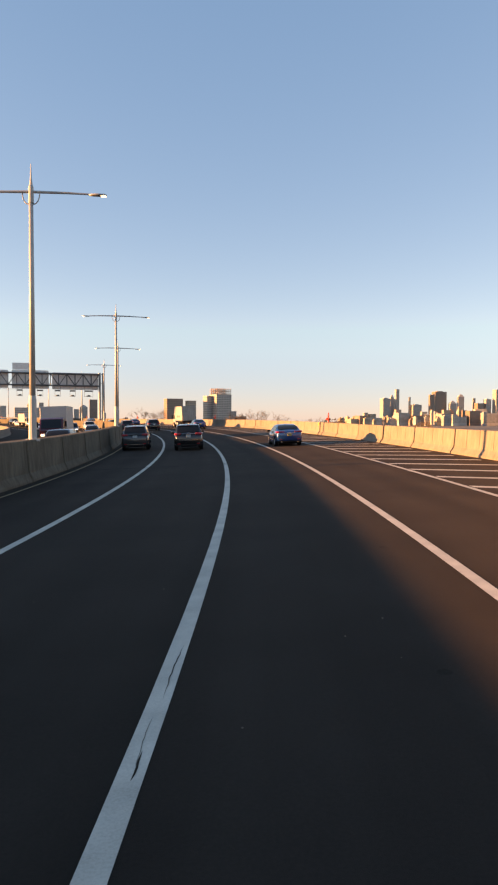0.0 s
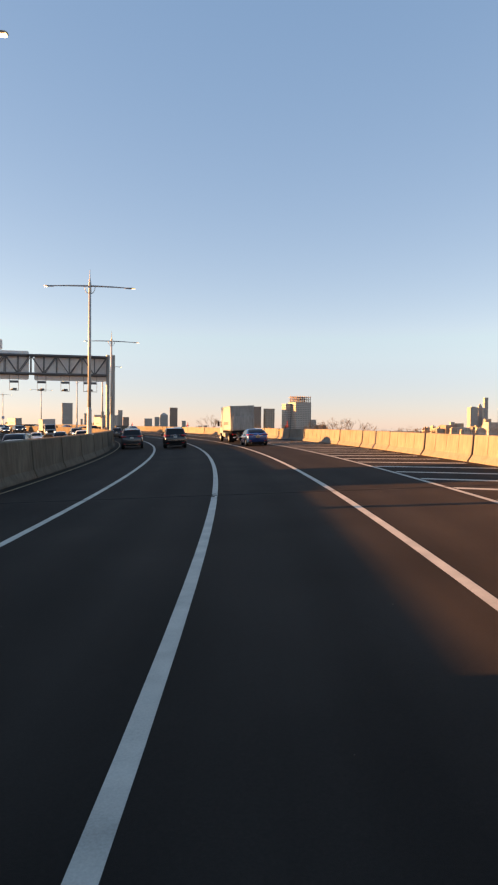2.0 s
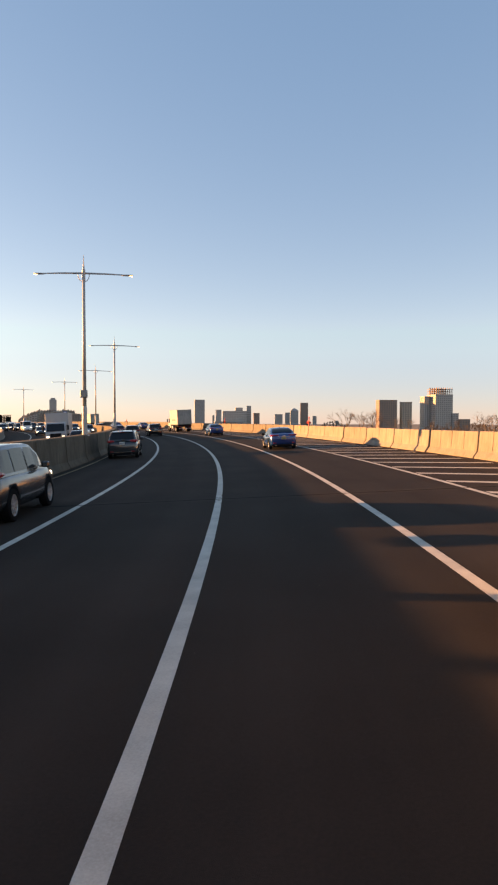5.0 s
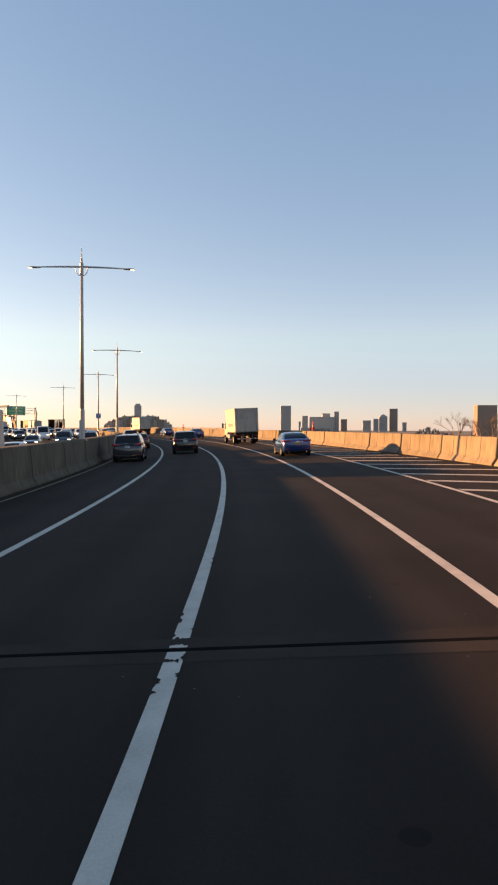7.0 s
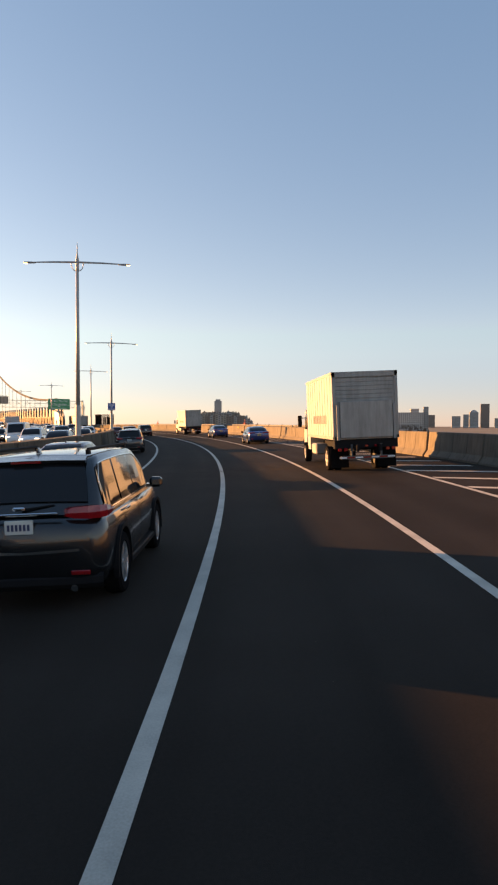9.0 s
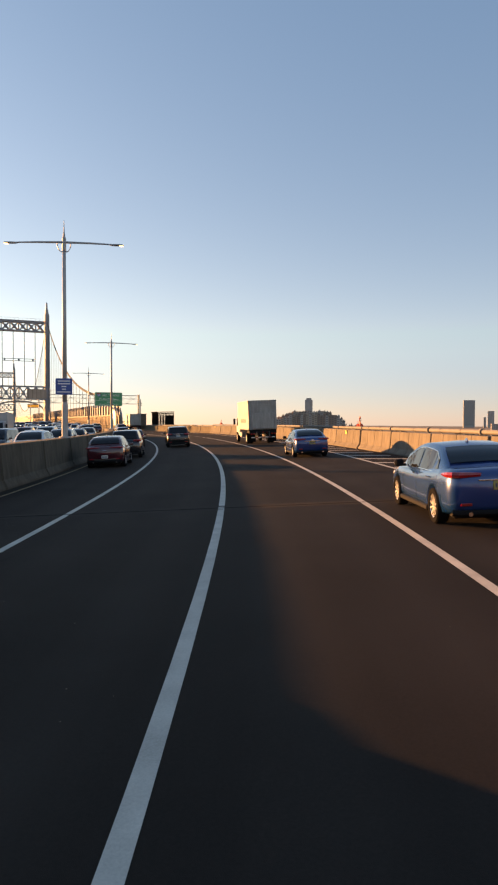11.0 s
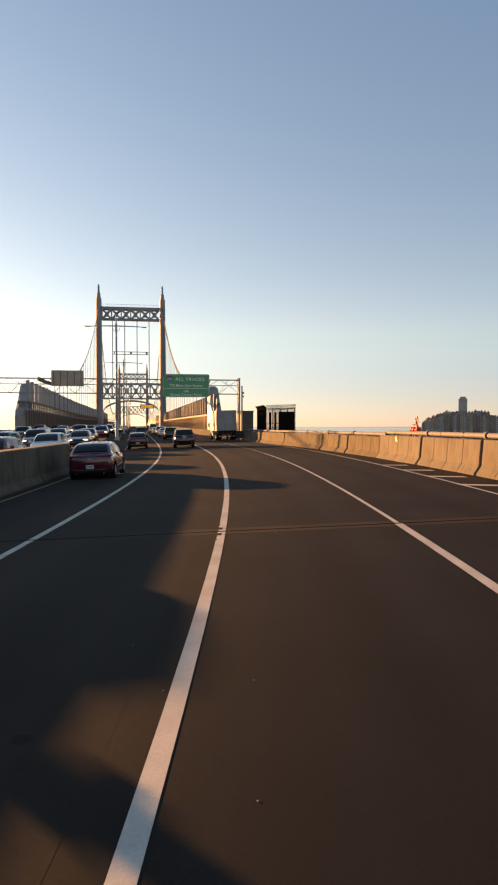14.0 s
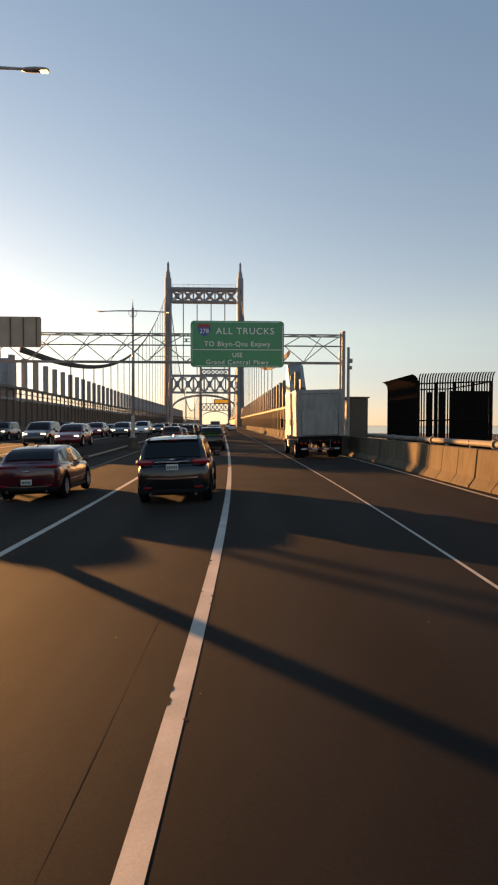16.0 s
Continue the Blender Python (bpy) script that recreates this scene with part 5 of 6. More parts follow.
    for y, z, hw in prof:
        rows.append([(-w * 0.93, y, min(z, belt) - 0.06), (-hw, y, z - 0.02), (-hw * 0.85, y, z), (0, y, z + 0.025), (hw * 0.85, y, z), (hw, y, z - 0.02), (w * 0.93, y, min(z, belt) - 0.06)])
    sweep(bm, rows, closed=False)
    cabin = part("roof", bm, paint, ob, smooth=True)
    slot(cabin, paint)
    # glass
    def along(p, q, t):
        return tuple(p[i] + (q[i] - p[i]) * t for i in range(3))
    G = M["glass_dark"]
    for nm, lo, md, hi, flip in (("windscreen", prof[0], prof[1], prof[2], 1), ("rear_window", prof[8], prof[7], prof[6], -1)):
        bm = bmesh.new()
        rws = []
        for t in (0.10 if nm == "windscreen" else 0.16, 0.32, 0.5, 0.7, 0.88):
            p = along(lo, md, t * 2) if t < 0.5 else along(md, hi, t * 2 - 1)
            y, z, hw = p
            y += 0.022 * flip
            z += 0.022
            rws.append([(x * hw * 0.87, y, z + 0.02 * (1 - x * x)) for x in (-1, -0.6, -0.2, 0.2, 0.6, 1)])
        sweep(bm, rws, closed=False)
        part(nm, bm, G, ob, smooth=True)
    def roof_z(y):
        return float(np.interp(-y, [-p[0] for p in prof], [p[1] for p in prof]))
    def side_x(y, z):
        zt = roof_z(y)
        hw = float(np.interp(-y, [-p[0] for p in prof], [p[2] for p in prof]))
        zb = min(zt, belt) - 0.06
        t = 0 if zt - zb < 0.05 else min(1, max(0, (z - zb) / (zt - 0.02 - zb)))
        return w * 0.93 + (hw - w * 0.93) * t
    y_edges = [A - 0.32, c["split"][0], c["split"][1], D + (0.18 if hatch else 0.42)]
    for sx in (-1, 1):
        for y1, y0 in zip(y_edges, y_edges[1:]):
            bm = bmesh.new()
            rws = []
            for i in range(7):
                y = y0 + 0.045 + (y1 - y0 - 0.09) * i / 6
                zl, zh = belt + 0.015, max(belt + 0.03, roof_z(y) - 0.095)
                rws.append([(sx * (side_x(y, z) + 0.012), y, z) for z in (zl, (zl + zh) / 2, zh)])
            sweep(bm, rws, closed=False)
            part("side_window", bm, G, ob)
        bm = bmesh.new()
        box(bm, sx * (w + 0.10), A - 0.42, belt + 0.06, 0.20, 0.13, 0.16, 0.04)
        box(bm, sx * (w + 0.0), A - 0.40, belt + 0.01, 0.12, 0.06, 0.05)
        mr = part("mirror", bm, paint, ob)
        slot(mr, M["trim"] if gold else paint)
        for y in () if lite else (c["split"][0] + 0.12, c["split"][1] + 0.10):
            bm = bmesh.new()
            box(bm, sx * (w * 0.985), y, belt - 0.10, 0.03, 0.2, 0.035, 0.008)
            part("door_handle", bm, M["chrome"] if chrome_strip else M["trim"], ob)
        # wheel arches and sill
        for y in (c["wb"] / 2, -c["wb"] / 2):
            if kind == "suv" and not lite:
                bm = bmesh.new()
                arc = [radians(-14 + 208 * i / 16) for i in range(17)]
                sweep(bm, [[(sx * x, y + q * math.cos(a), r + 0.01 + q * math.sin(a)) for x, q in ((w - 0.05, r + 0.05), (w + 0.012, r + 0.05), (w + 0.012, r + 0.10), (w - 0.05, r + 0.10))] for a in arc])
                part("wheel_arch", bm, M["trim"], ob)
            add_wheel(ob, sx * (w - 0.115), y, r, 0.23, spokes, not lite)
        # lamps
        zt = zl + 0.04
        bm = bmesh.new()
        hi, lo, inn = {"crossover": (0.03, -0.03, 0.30), "sedan": (0.05, -0.05, 0.40)}.get(kind, (0.075, -0.065, 0.56))
        wrap = ((inn, 0.012, 0.55), (0.62, 0.008, 0.85), (0.80, 0.006, 1.0), (0.905, 0.05, 1.0), (0.965, 0.16, 0.9), (0.985, 0.27, 0.7), (0.988, 0.42, 0.2))
        rws = []
        for fx, dy, g in wrap:
            out = 0.012
            y = -L / 2 - out + dy if fx < 0.9 else -L / 2 + dy
            rws.append([(sx * (fx * w + (0.014 if fx > 0.85 else 0)), y, zt - 0.04 + lo * g), (sx * (fx * w + (0.02 if fx > 0.85 else 0)), y - 0.012, zt - 0.04 + (hi + lo) * 0.5 * g), (sx * (fx * w + (0.008 if fx > 0.85 else 0)), y, zt - 0.04 + hi * g), (sx * (fx * w - 0.05), y + 0.06, zt - 0.04 + hi * g), (sx * (fx * w - 0.05), y + 0.06, zt - 0.04 + lo * g)])
        sweep(bm, rws)
        part("tail_light", bm, M["tail_lit" if lit_tail else "tail"], ob)
        bm = bmesh.new()
        box(bm, sx * w * 0.66, L / 2 - 0.20, c["hood"] - 0.24, w * 0.34, 0.26, 0.13, 0.03, None)
        part("head_light", bm, M["head_lit" if lit_head else "head"], ob)
        if lite:
            continue
        bm = bmesh.new()
        box(bm, sx * (w - 0.04), 0, c["clear"] + 0.05, 0.1, c["wb"] - 2 * r - 0.1, 0.1, 0.02)
        part("sill", bm, M["trim"], ob)
        if rails:
            bm = bmesh.new()
            cyl(bm, (sx * wr_ * 0.9, B - 0.15, H + 0.045), (sx * wr_ * 0.9, C + 0.1, H + 0.045), 0.02, 0.02, 6)
            for y in (B - 0.15, C + 0.1):
                box(bm, sx * wr_ * 0.9, y, H + 0.015, 0.04, 0.1, 0.06)
            part("roof_rail", bm, M["trim"], ob)
        # door shut lines
        for y in (A - 0.28, c["split"][0] - 0.02, c["split"][1] - 0.05):
            bm = bmesh.new()
            zb, zt_ = c["clear"], belt
            line = [(0.965, zb + 0.09), (0.99, zb + (zt_ - zb) * 0.25), (1.0, zb + (zt_ - zb) * 0.5), (0.985, zb + (zt_ - zb) * 0.72), (0.95, zb + (zt_ - zb) * 0.88)]
            sweep(bm, [[(sx * (x * w + 0.003), y - 0.007, z), (sx * (x * w + 0.003), y + 0.007, z)] for x, z in line], closed=False)
            part("door_seam", bm, M["rubber"], ob)
        bm = bmesh.new()
        box(bm, sx * w * 0.68, -L / 2 + 0.0, 0.46, w * 0.22, 0.03, 0.05, 0.008)
        part("reflector", bm, M["tail"], ob)
        bm = bmesh.new()
        cyl(bm, (sx * w * 0.6, -L / 2 + 0.2, 0.29), (sx * w * 0.6, -L / 2 - 0.005, 0.29), 0.04, 0.04, 10)
        part("exhaust_pipe", bm, M["chrome"], ob)
    bm = bmesh.new()
    rws = [[(x * w, -L / 2 - 0.012 + 0.10 * abs(x) ** 4 + d, z) for x in (-0.92, -0.8, -0.5, 0, 0.5, 0.8, 0.92)] for d, z in (((0.05, 0.27), (0.0, 0.33), (0.0, 0.40), (0.03, 0.44)) if hatch else ((0.05, 0.25), (0.0, 0.29), (0.0, 0.33), (0.03, 0.36)))]
    sweep(bm, rws, closed=False)
    part("rear_bumper", bm, M["trim"], ob)
    bm = bmesh.new()
    rws = [[(x * w, L / 2 + 0.012 - 0.16 * abs(x) ** 3 - d, z) for x in (-0.62, -0.4, 0, 0.4, 0.62)] for d, z in ((0.04, 0.34), (0.0, 0.42), (0.02, 0.58), (0.07, 0.66))]
    sweep(bm, rws, closed=False)
    part("grille", bm, M["trim"], ob)
    if lite:
        return ob
    # tailgate detail
    bm = bmesh.new()
    box(bm, 0, -L / 2 - 0.002, zg, w * (0.9 if kind != "crossover" else 0.7), 0.05, 0.03, 0.008)
    part("tailgate_trim", bm, M["tail"] if kind == "crossover" else M["chrome"] if chrome_strip else M["trim"], ob)
    bm = bmesh.new()
    box(bm, 0, -L / 2 + (0.0 if zg < 0.95 else 0.03), zg + (0.13 if kind == "crossover" else 0.06), 0.14 if kind != "crossover" else 0.22, 0.06, 0.045, 0.015)
    part("badge", bm, M["chrome"], ob)
    bm = bmesh.new()
    rws = [[(x, C + 0.38 - d, H + 0.012 + h) for x, h in ((-0.028 * k, 0.0), (0.028 * k, 0.0), (0.0, 0.075 * k))] for d, k in ((-0.09, 0.25), (0.0, 0.9), (0.07, 1.0), (0.10, 0.6))]
    sweep(bm, rws)
    part("antenna_fin", bm, paint, ob)
    if chrome_strip:
        for sx in (-1, 1):
            bm = bmesh.new()
            ys = [y_edges[-1] + 0.03 + (y_edges[0] - y_edges[-1] - 0.06) * i / 10 for i in range(11)]
            for zo in (lambda y: belt + 0.002, lambda y: max(belt + 0.02, roof_z(y) - 0.09)):
                sweep(bm, [[(sx * (side_x(y, zo(y)) + 0.014), y, zo(y) - 0.011), (sx * (side_x(y, zo(y)) + 0.019), y, zo(y)), (sx * (side_x(y, zo(y)) + 0.014), y, zo(y) + 0.011)] for y in ys], closed=False)
            part("window_trim", bm, M["chrome"], ob)
    if hatch and wiper:
        bm = bmesh.new()
        cyl(bm, (0, D - 0.01, c["deck"] + 0.06), (0.36, D + 0.04, c["deck"] + 0.10), 0.014, 0.008, 5)
        part("rear_wiper", bm, M["trim"], ob)
    if hatch:
        bm = bmesh.new()
        sweep(bm, [[(x * wr_, C + 0.10, H - 0.035 + 0.02 * (1 - x * x)), (x * wr_, C - 0.14, H - 0.075 + 0.02 * (1 - x * x)), (x * wr_, C - 0.13, H - 0.11 + 0.02 * (1 - x * x)), (x * wr_, C + 0.08, H - 0.09)] for x in (-0.92, -0.5, 0, 0.5, 0.92)])
        sp = part("roof_spoiler", bm, paint, ob)
        bm = bmesh.new()
        box(bm, 0, C - 0.145, H - 0.075, 0.34, 0.015, 0.022)
        part("brake_light", bm, M["tail"], sp)
        bm = bmesh.new()
        rws = [[(x * w, -L / 2 - 0.022 + 0.10 * abs(x) ** 4, z + 0.03 * abs(x)) for x in (-0.7, -0.4, 0, 0.4, 0.7)] for z in ((0.675, 0.69, 0.705) if chrome_strip else (0.405, 0.425, 0.44))]
        sweep(bm, rws, closed=False)
        part("bumper_strip", bm, M["chrome"], ob)
    if plate:
        bm = bmesh.new()
        box(bm, 0, -L / 2 - 0.005, zp, 0.31, 0.04, 0.155, 0.008)
        pl = part("number_plate", bm, M["plate_gold" if gold else "plate"], ob)
        bm = bmesh.new()
        box(bm, 0, 0, 0, 0.026, 0.006, 0.07)
        bar = part("plate_bar", bm, M["plate_bar"], pl)
        for i in range(6):
            o = bar if i == 0 else new("plate_bar", bar.data)
            o.parent = pl
            o.matrix_basis = pose(-0.11 + 0.044 * i, -L / 2 - 0.028, zp)
    bm = bmesh.new()
    box(bm, 0, 0, c["clear"] + 0.02, W * 0.8, L * 0.86, 0.1, 0.03)
    part("underbody", bm, M["trim"], ob)
    return ob


def car_at(ob, s, n, turn=0.0):
    """Stands the car on the road with its tail (or nose, if it faces us) at s."""
    ob.matrix_basis = on_road(s, n, 0.0, turn)


PAINTED = ("body", "roof", "mirror")


def repaint(ob, paint):
    for o in ob.children:
        if o.name.split(".")[0] in PAINTED:
            slot(o, paint)


blue = build_car("sedan_car", "sedan", M["paint_blue"], "metallic blue four-door sedan with red wraparound tail lights", gold=True, chrome_strip=True, spokes=10)
car_at(blue, 281.3 + 2.4, 4.2)
for s in (45.0, 102.0, 158.0, 198.5, 258.0):
    copy_thing(blue, on_road(s + 2.4, 4.2, 0.0, 0.0))
bmw = build_car("suv_car", "suv", M["paint_silver"], "grey-silver sport utility car with red tail lights lit", spokes=10, rails=True)
car_at(bmw, 200.5 + 2.4, -6.4)
for s in (48.0, 106.5, 156.0, 251.3):
    copy_thing(bmw, on_road(s + 2.4, -6.4, 0.0, 0.0))
jeep = build_car("suv_car", "suv", M["paint_charcoal"], "dark charcoal sport utility car with tinted windows", spokes=5, rails=True, chrome_strip=True)
car_at(jeep, 378.3 + 2.4, -2.15)
kia = build_car("crossover_car", "crossover", M["paint_maroon"], "dark maroon low crossover car with a sloping tail", spokes=5)
car_at(kia, 380.4 + 2.3, -6.55)
for s in (45.0, 104.0, 209.0, 303.2):
    copy_thing(jeep, on_road(s + 2.4, -2.65, 0.0, 0.0))
for s in (225.0, 280.0, 308.6, 343.4):
    copy_thing(kia, on_road(s + 2.3, -6.4, 0.0, 0.0))

# the traffic further on, and the oncoming queue
proto = {k: build_car(n_, k, M["paint_" + p], lab, lit_head=True, lit_tail=True, lite=True, plate=False, group="cars in the queue", category="car")
         for k, n_, p, lab in (("sedan", "sedan_car", "grey", "four-door sedan in slow bridge traffic"), ("suv", "suv_car", "black", "sport utility car in slow bridge traffic"),
                               ("crossover", "crossover_car", "white", "hatchback crossover in slow bridge traffic"), ("minivan", "minivan_car", "silver", "family minivan in slow bridge traffic"),
                               ("van", "delivery_van", "white", "tall delivery van in slow bridge traffic"))}
used = set()


def queue_car(kind, paint, s, n, turn):
    src = proto[kind]
    m = on_road(s, n, 0.0, turn)
    if kind in used:
        ob = copy_thing(src, m)
        pr = M["paint_" + paint]
    else:
        used.add(kind)
        ob = src
        ob.matrix_basis = m
        pr = M["paint_" + paint]
    repaint(ob, pr)
    for o in ob.children:
        if o.name.startswith("tail_light"):
            slot(o, M["tail"])
    word = {"suv": "sport utility car", "van": "tall delivery van", "minivan": "family minivan", "sedan": "four-door sedan", "crossover": "hatchback crossover"}[kind]
    ob["label"] = "%s %s %s" % (paint, word, "facing the oncoming way with headlights on" if turn else "driving toward the bridge")
    return ob


for kind, paint, s, n in (("suv", "black", 130.0, -6.3), ("suv", "black", 291.0, -6.2),
                          ("suv", "grey", 428, -6.1), ("suv", "black", 414, -2.0), ("crossover", "white", 430, -2.2), ("sedan", "silver", 441, -6.2), ("suv", "white", 447, -2.3),
                          ("minivan", "black", 457, -6.1), ("sedan", "white", 460, -2.6), ("suv", "grey", 472, -6.0), ("van", "white", 488, -2.5), ("sedan", "black", 500, -6.1),
                          ("crossover", "white", 520, 1.2), ("suv", "black", 540, -2.5), ("sedan", "grey", 562, -6.0), ("suv", "white", 590, 1.0)):
    queue_car(kind, paint, s, n, 0)
random.seed(21)
for kind, paint, s, n in (("suv", "black", 47, -11.4), ("sedan", "grey", 86, -12.0), ("suv", "black", 99, -14.8), ("suv", "white", 120, -11.5), ("crossover", "black", 140, -15.0),
                          ("sedan", "white", 150, -18.5), ("suv", "grey", 176, -11.4), ("sedan", "white", 206, -14.8), ("suv", "black", 226, -11.4), ("minivan", "grey", 241, -14.9),
                          ("sedan", "silver", 240, -18.4), ("crossover", "black", 252, -11.5), ("suv", "white", 262, -15.0), ("sedan", "grey", 270, -11.4), ("van", "white", 276, -18.3)):
    queue_car(kind, paint, s, n, 180)
for n in (-11.4, -14.8, -18.4, -22.0):
    s = 286 + random.uniform(0, 6)
    while s < 640:
        queue_car(random.choice(("sedan", "suv", "suv", "crossover", "minivan")), random.choice(("black", "white", "grey", "silver", "white", "black", "tan", "red")), s, n + random.uniform(-0.25, 0.25), 180)
        s += random.uniform(9.0, 16.0) * (1.0 if s < 375 else 1.7 if s < 450 else 1.35)


def box_truck(name, m, label, cab_paint, box_len=6.4, H=3.72, W=2.44, lift=True):
    """Box truck: frame, dual rear wheels, cab, cargo box with rear door and folded tail lift. y forward; origin under the box's middle."""
    ob = thing(name, m, label, "truck")
    zb = 1.24
    bm = bmesh.new()
    box(bm, 0, 0, (zb + H) / 2, W, box_len, H - zb, 0.03)
    bx = part("cargo_box", bm, M["box_white"], ob)
    for sx in (-1, 1):
        bm = bmesh.new()
        for k in range(int(box_len / 0.6)):
            box(bm, sx * (W / 2 + 0.006), -box_len / 2 + 0.35 + 0.6 * k, (zb + H) / 2, 0.012, 0.05, H - zb - 0.25)
        part("side_rib", bm, M["box_white"], bx)
        bm = bmesh.new()
        box(bm, sx * (W / 2 + 0.004), 0, H - 0.05, 0.03, box_len + 0.03, 0.1)
        box(bm, sx * (W / 2 + 0.004), 0, zb + 0.06, 0.03, box_len + 0.03, 0.12)
        part("edge_rail", bm, M["box_grey"], bx)
    if lift:
        bm = bmesh.new()
        for k in range(8):
            box(bm, -W / 2 - 0.014, -box_len / 2 + 1.5 + 0.42 * k, zb + 0.75, 0.006, 0.30, 0.34)
        part("text_bar", bm, M["screen"], bx)
    bm = bmesh.new()
    for x, z, sx_, sz in ((-W / 2 + 0.06, (zb + H) / 2, 0.12, H - zb), (W / 2 - 0.06, (zb + H) / 2, 0.12, H - zb), (0, H - 0.1, W, 0.2), (0, zb + 0.05, W, 0.12)):
        box(bm, x, -box_len / 2 - 0.025, z, sx_, 0.06, sz, 0.008)
    part("rear_frame", bm, M["box_grey"], ob)
    bm = bmesh.new()
    rws = []
    for k in range(15):
        z = zb + 0.12 + (H - zb - 0.34) * k / 14
        for dz, dy in ((0.0, 0.0), (0.01, -0.012), ((H - zb - 0.34) / 14 - 0.01, -0.012)):
            rws.append([(x, -box_len / 2 - 0.004 + dy, z + dz) for x in (-W / 2 + 0.12, W / 2 - 0.12)])
    sweep(bm, rws, closed=False)
    part("roller_door", bm, M["box_grey"], ob)
    if lift:
        bm = bmesh.new()
        box(bm, 0, -box_len / 2 - 0.14, zb + 0.72, W * 0.80, 0.07, 1.35, 0.02)
        part("tail_lift", bm, M["box_grey"], ob)
        for sx in (-1, 1):
            bm = bmesh.new()
            box(bm, sx * W * 0.43, -box_len / 2 - 0.09, zb + 0.62, 0.10, 0.12, 1.3, 0.01)
            part("lift_column", bm, M["galv"], ob)
    bm = bmesh.new()
    for sx in (-1, 1):
        box(bm, sx * 0.42, 0.8, 0.92, 0.09, box_len + 2.6, 0.24)
    for y in (-box_len / 2 + 0.2, -box_len / 2 + 1.6, 0.5, 2.2):
        box(bm, 0, y, 0.92, 0.9, 0.1, 0.18)
    part("frame", bm, M["trim"], ob)
    bm = bmesh.new()
    box(bm, 0, -box_len / 2 - 0.05, 0.56, W * 0.8, 0.1, 0.12, 0.01)
    for sx in (-1, 1):
        box(bm, sx * 0.55, -box_len / 2 + 0.02, 0.8, 0.07, 0.07, 0.5)
    part("under_ride_bar", bm, M["dark_steel"], ob)
    bm = bmesh.new()
    box(bm, 0, -box_len / 2 + 0.14, 1.06, W * 0.97, 0.3, 0.34, 0.02)
    part("rear_sill", bm, M["trim"], ob)
    for k in range(7):
        bm = bmesh.new()
        box(bm, -0.9 + 0.3 * k, -box_len / 2 - 0.105, 0.565, 0.27, 0.008, 0.05)
        part("reflective_tape", bm, M["tail"] if k % 2 else M["sign_white"], ob)
    for x in (-0.35, 0.0, 0.35):
        bm = bmesh.new()
        box(bm, x, -box_len / 2 - 0.03, 0.98, 0.12, 0.05, 0.07, 0.01)
        part("marker_light", bm, M["tail_lit"], ob)
    for sx in (-1, 1):
        for x in (0.78, 1.0):
            bm = bmesh.new()
            box(bm, sx * x, -box_len / 2 - 0.05, 0.86, 0.14, 0.05, 0.11, 0.02)
            part("tail_light", bm, M["tail_lit"], ob)
        bm = bmesh.new()
        box(bm, sx * 0.90, -box_len / 2 + 0.55, 0.53, 0.68, 0.02, 0.74)
        part("mud_flap", bm, M["rubber"], ob)
        for x in (W / 2 - 0.14, W / 2 - 0.44):
            add_wheel(ob, sx * x, -box_len / 2 + 1.7, 0.47, 0.26, 6)
        add_wheel(ob, sx * (W / 2 - 0.16), box_len / 2 + 1.35, 0.47, 0.27, 6)
        bm = bmesh.new()
        box(bm, sx * (W / 2 - 0.1), 0.6, 0.78, 0.5, 1.1, 0.45, 0.05)
        part("fuel_tank", bm, M["galv"], ob)
    bm = bmesh.new()
    y0 = box_len / 2 + 0.15
    sec = [(0.62, 0), (0.62, 2.05), (1.25, 2.05), (1.55, 1.95), (2.45, 1.35), (2.5, 0.0)]
    rows = []
    for x, k in ((-1.08, 0.97), (-1.0, 1.0), (1.0, 1.0), (1.08, 0.97)):
        rows.append([(x, y0 + y, 0.62 + (z - 0.62) * k) for z, y in ((0.62, 0.05), (0.62, 2.05), (1.35, 2.08), (1.5, 2.0), (2.45, 1.45), (2.55, 1.2), (2.58, 0.1))])
    sweep(bm, rows)
    cabp = part("cab", bm, cab_paint, ob)
    bm = bmesh.new()
    grid_patch(bm, (-0.95, y0 + 1.985, 1.56), (0.95, y0 + 1.985, 1.56), (0.9, y0 + 1.50, 2.38), (-0.9, y0 + 1.50, 2.38), -0.03, 4, 3)
    part("windscreen", bm, M["glass_dark"], cabp)
    for sx in (-1, 1):
        bm = bmesh.new()
        grid_patch(bm, (sx * 1.095, y0 + 0.45, 1.55), (sx * 1.095, y0 + 1.75, 1.55), (sx * 1.085, y0 + 1.35, 2.3), (sx * 1.085, y0 + 0.45, 2.3), 0.0, 2, 2)
        part("side_window", bm, M["glass_dark"], cabp)
        bm = bmesh.new()
        box(bm, sx * 1.32, y0 + 1.75, 1.95, 0.2, 0.1, 0.55, 0.03)
        cyl(bm, (sx * 1.05, y0 + 1.7, 2.1), (sx * 1.3, y0 + 1.75, 2.1), 0.02, 0.02, 6)
        part("mirror", bm, M["trim"], cabp)
        bm = bmesh.new()
        box(bm, sx * 0.82, y0 + 2.08, 0.95, 0.3, 0.1, 0.2, 0.03)
        part("head_light", bm, M["head_lit"], ob)
    bm = bmesh.new()
    box(bm, 0, y0 + 2.09, 1.1, 1.15, 0.06, 0.5, 0.02)
    part("grille", bm, M["trim"], ob)
    bm = bmesh.new()
    box(bm, 0, y0 + 2.12, 0.6, 2.2, 0.16, 0.28, 0.04)
    part("bumper", bm, M["galv"], ob)
    return ob


tr = box_truck("box_truck", on_road(396.7 + 3.2, 4.1), "white box truck with a folded tail lift and roller door", M["box_white"])
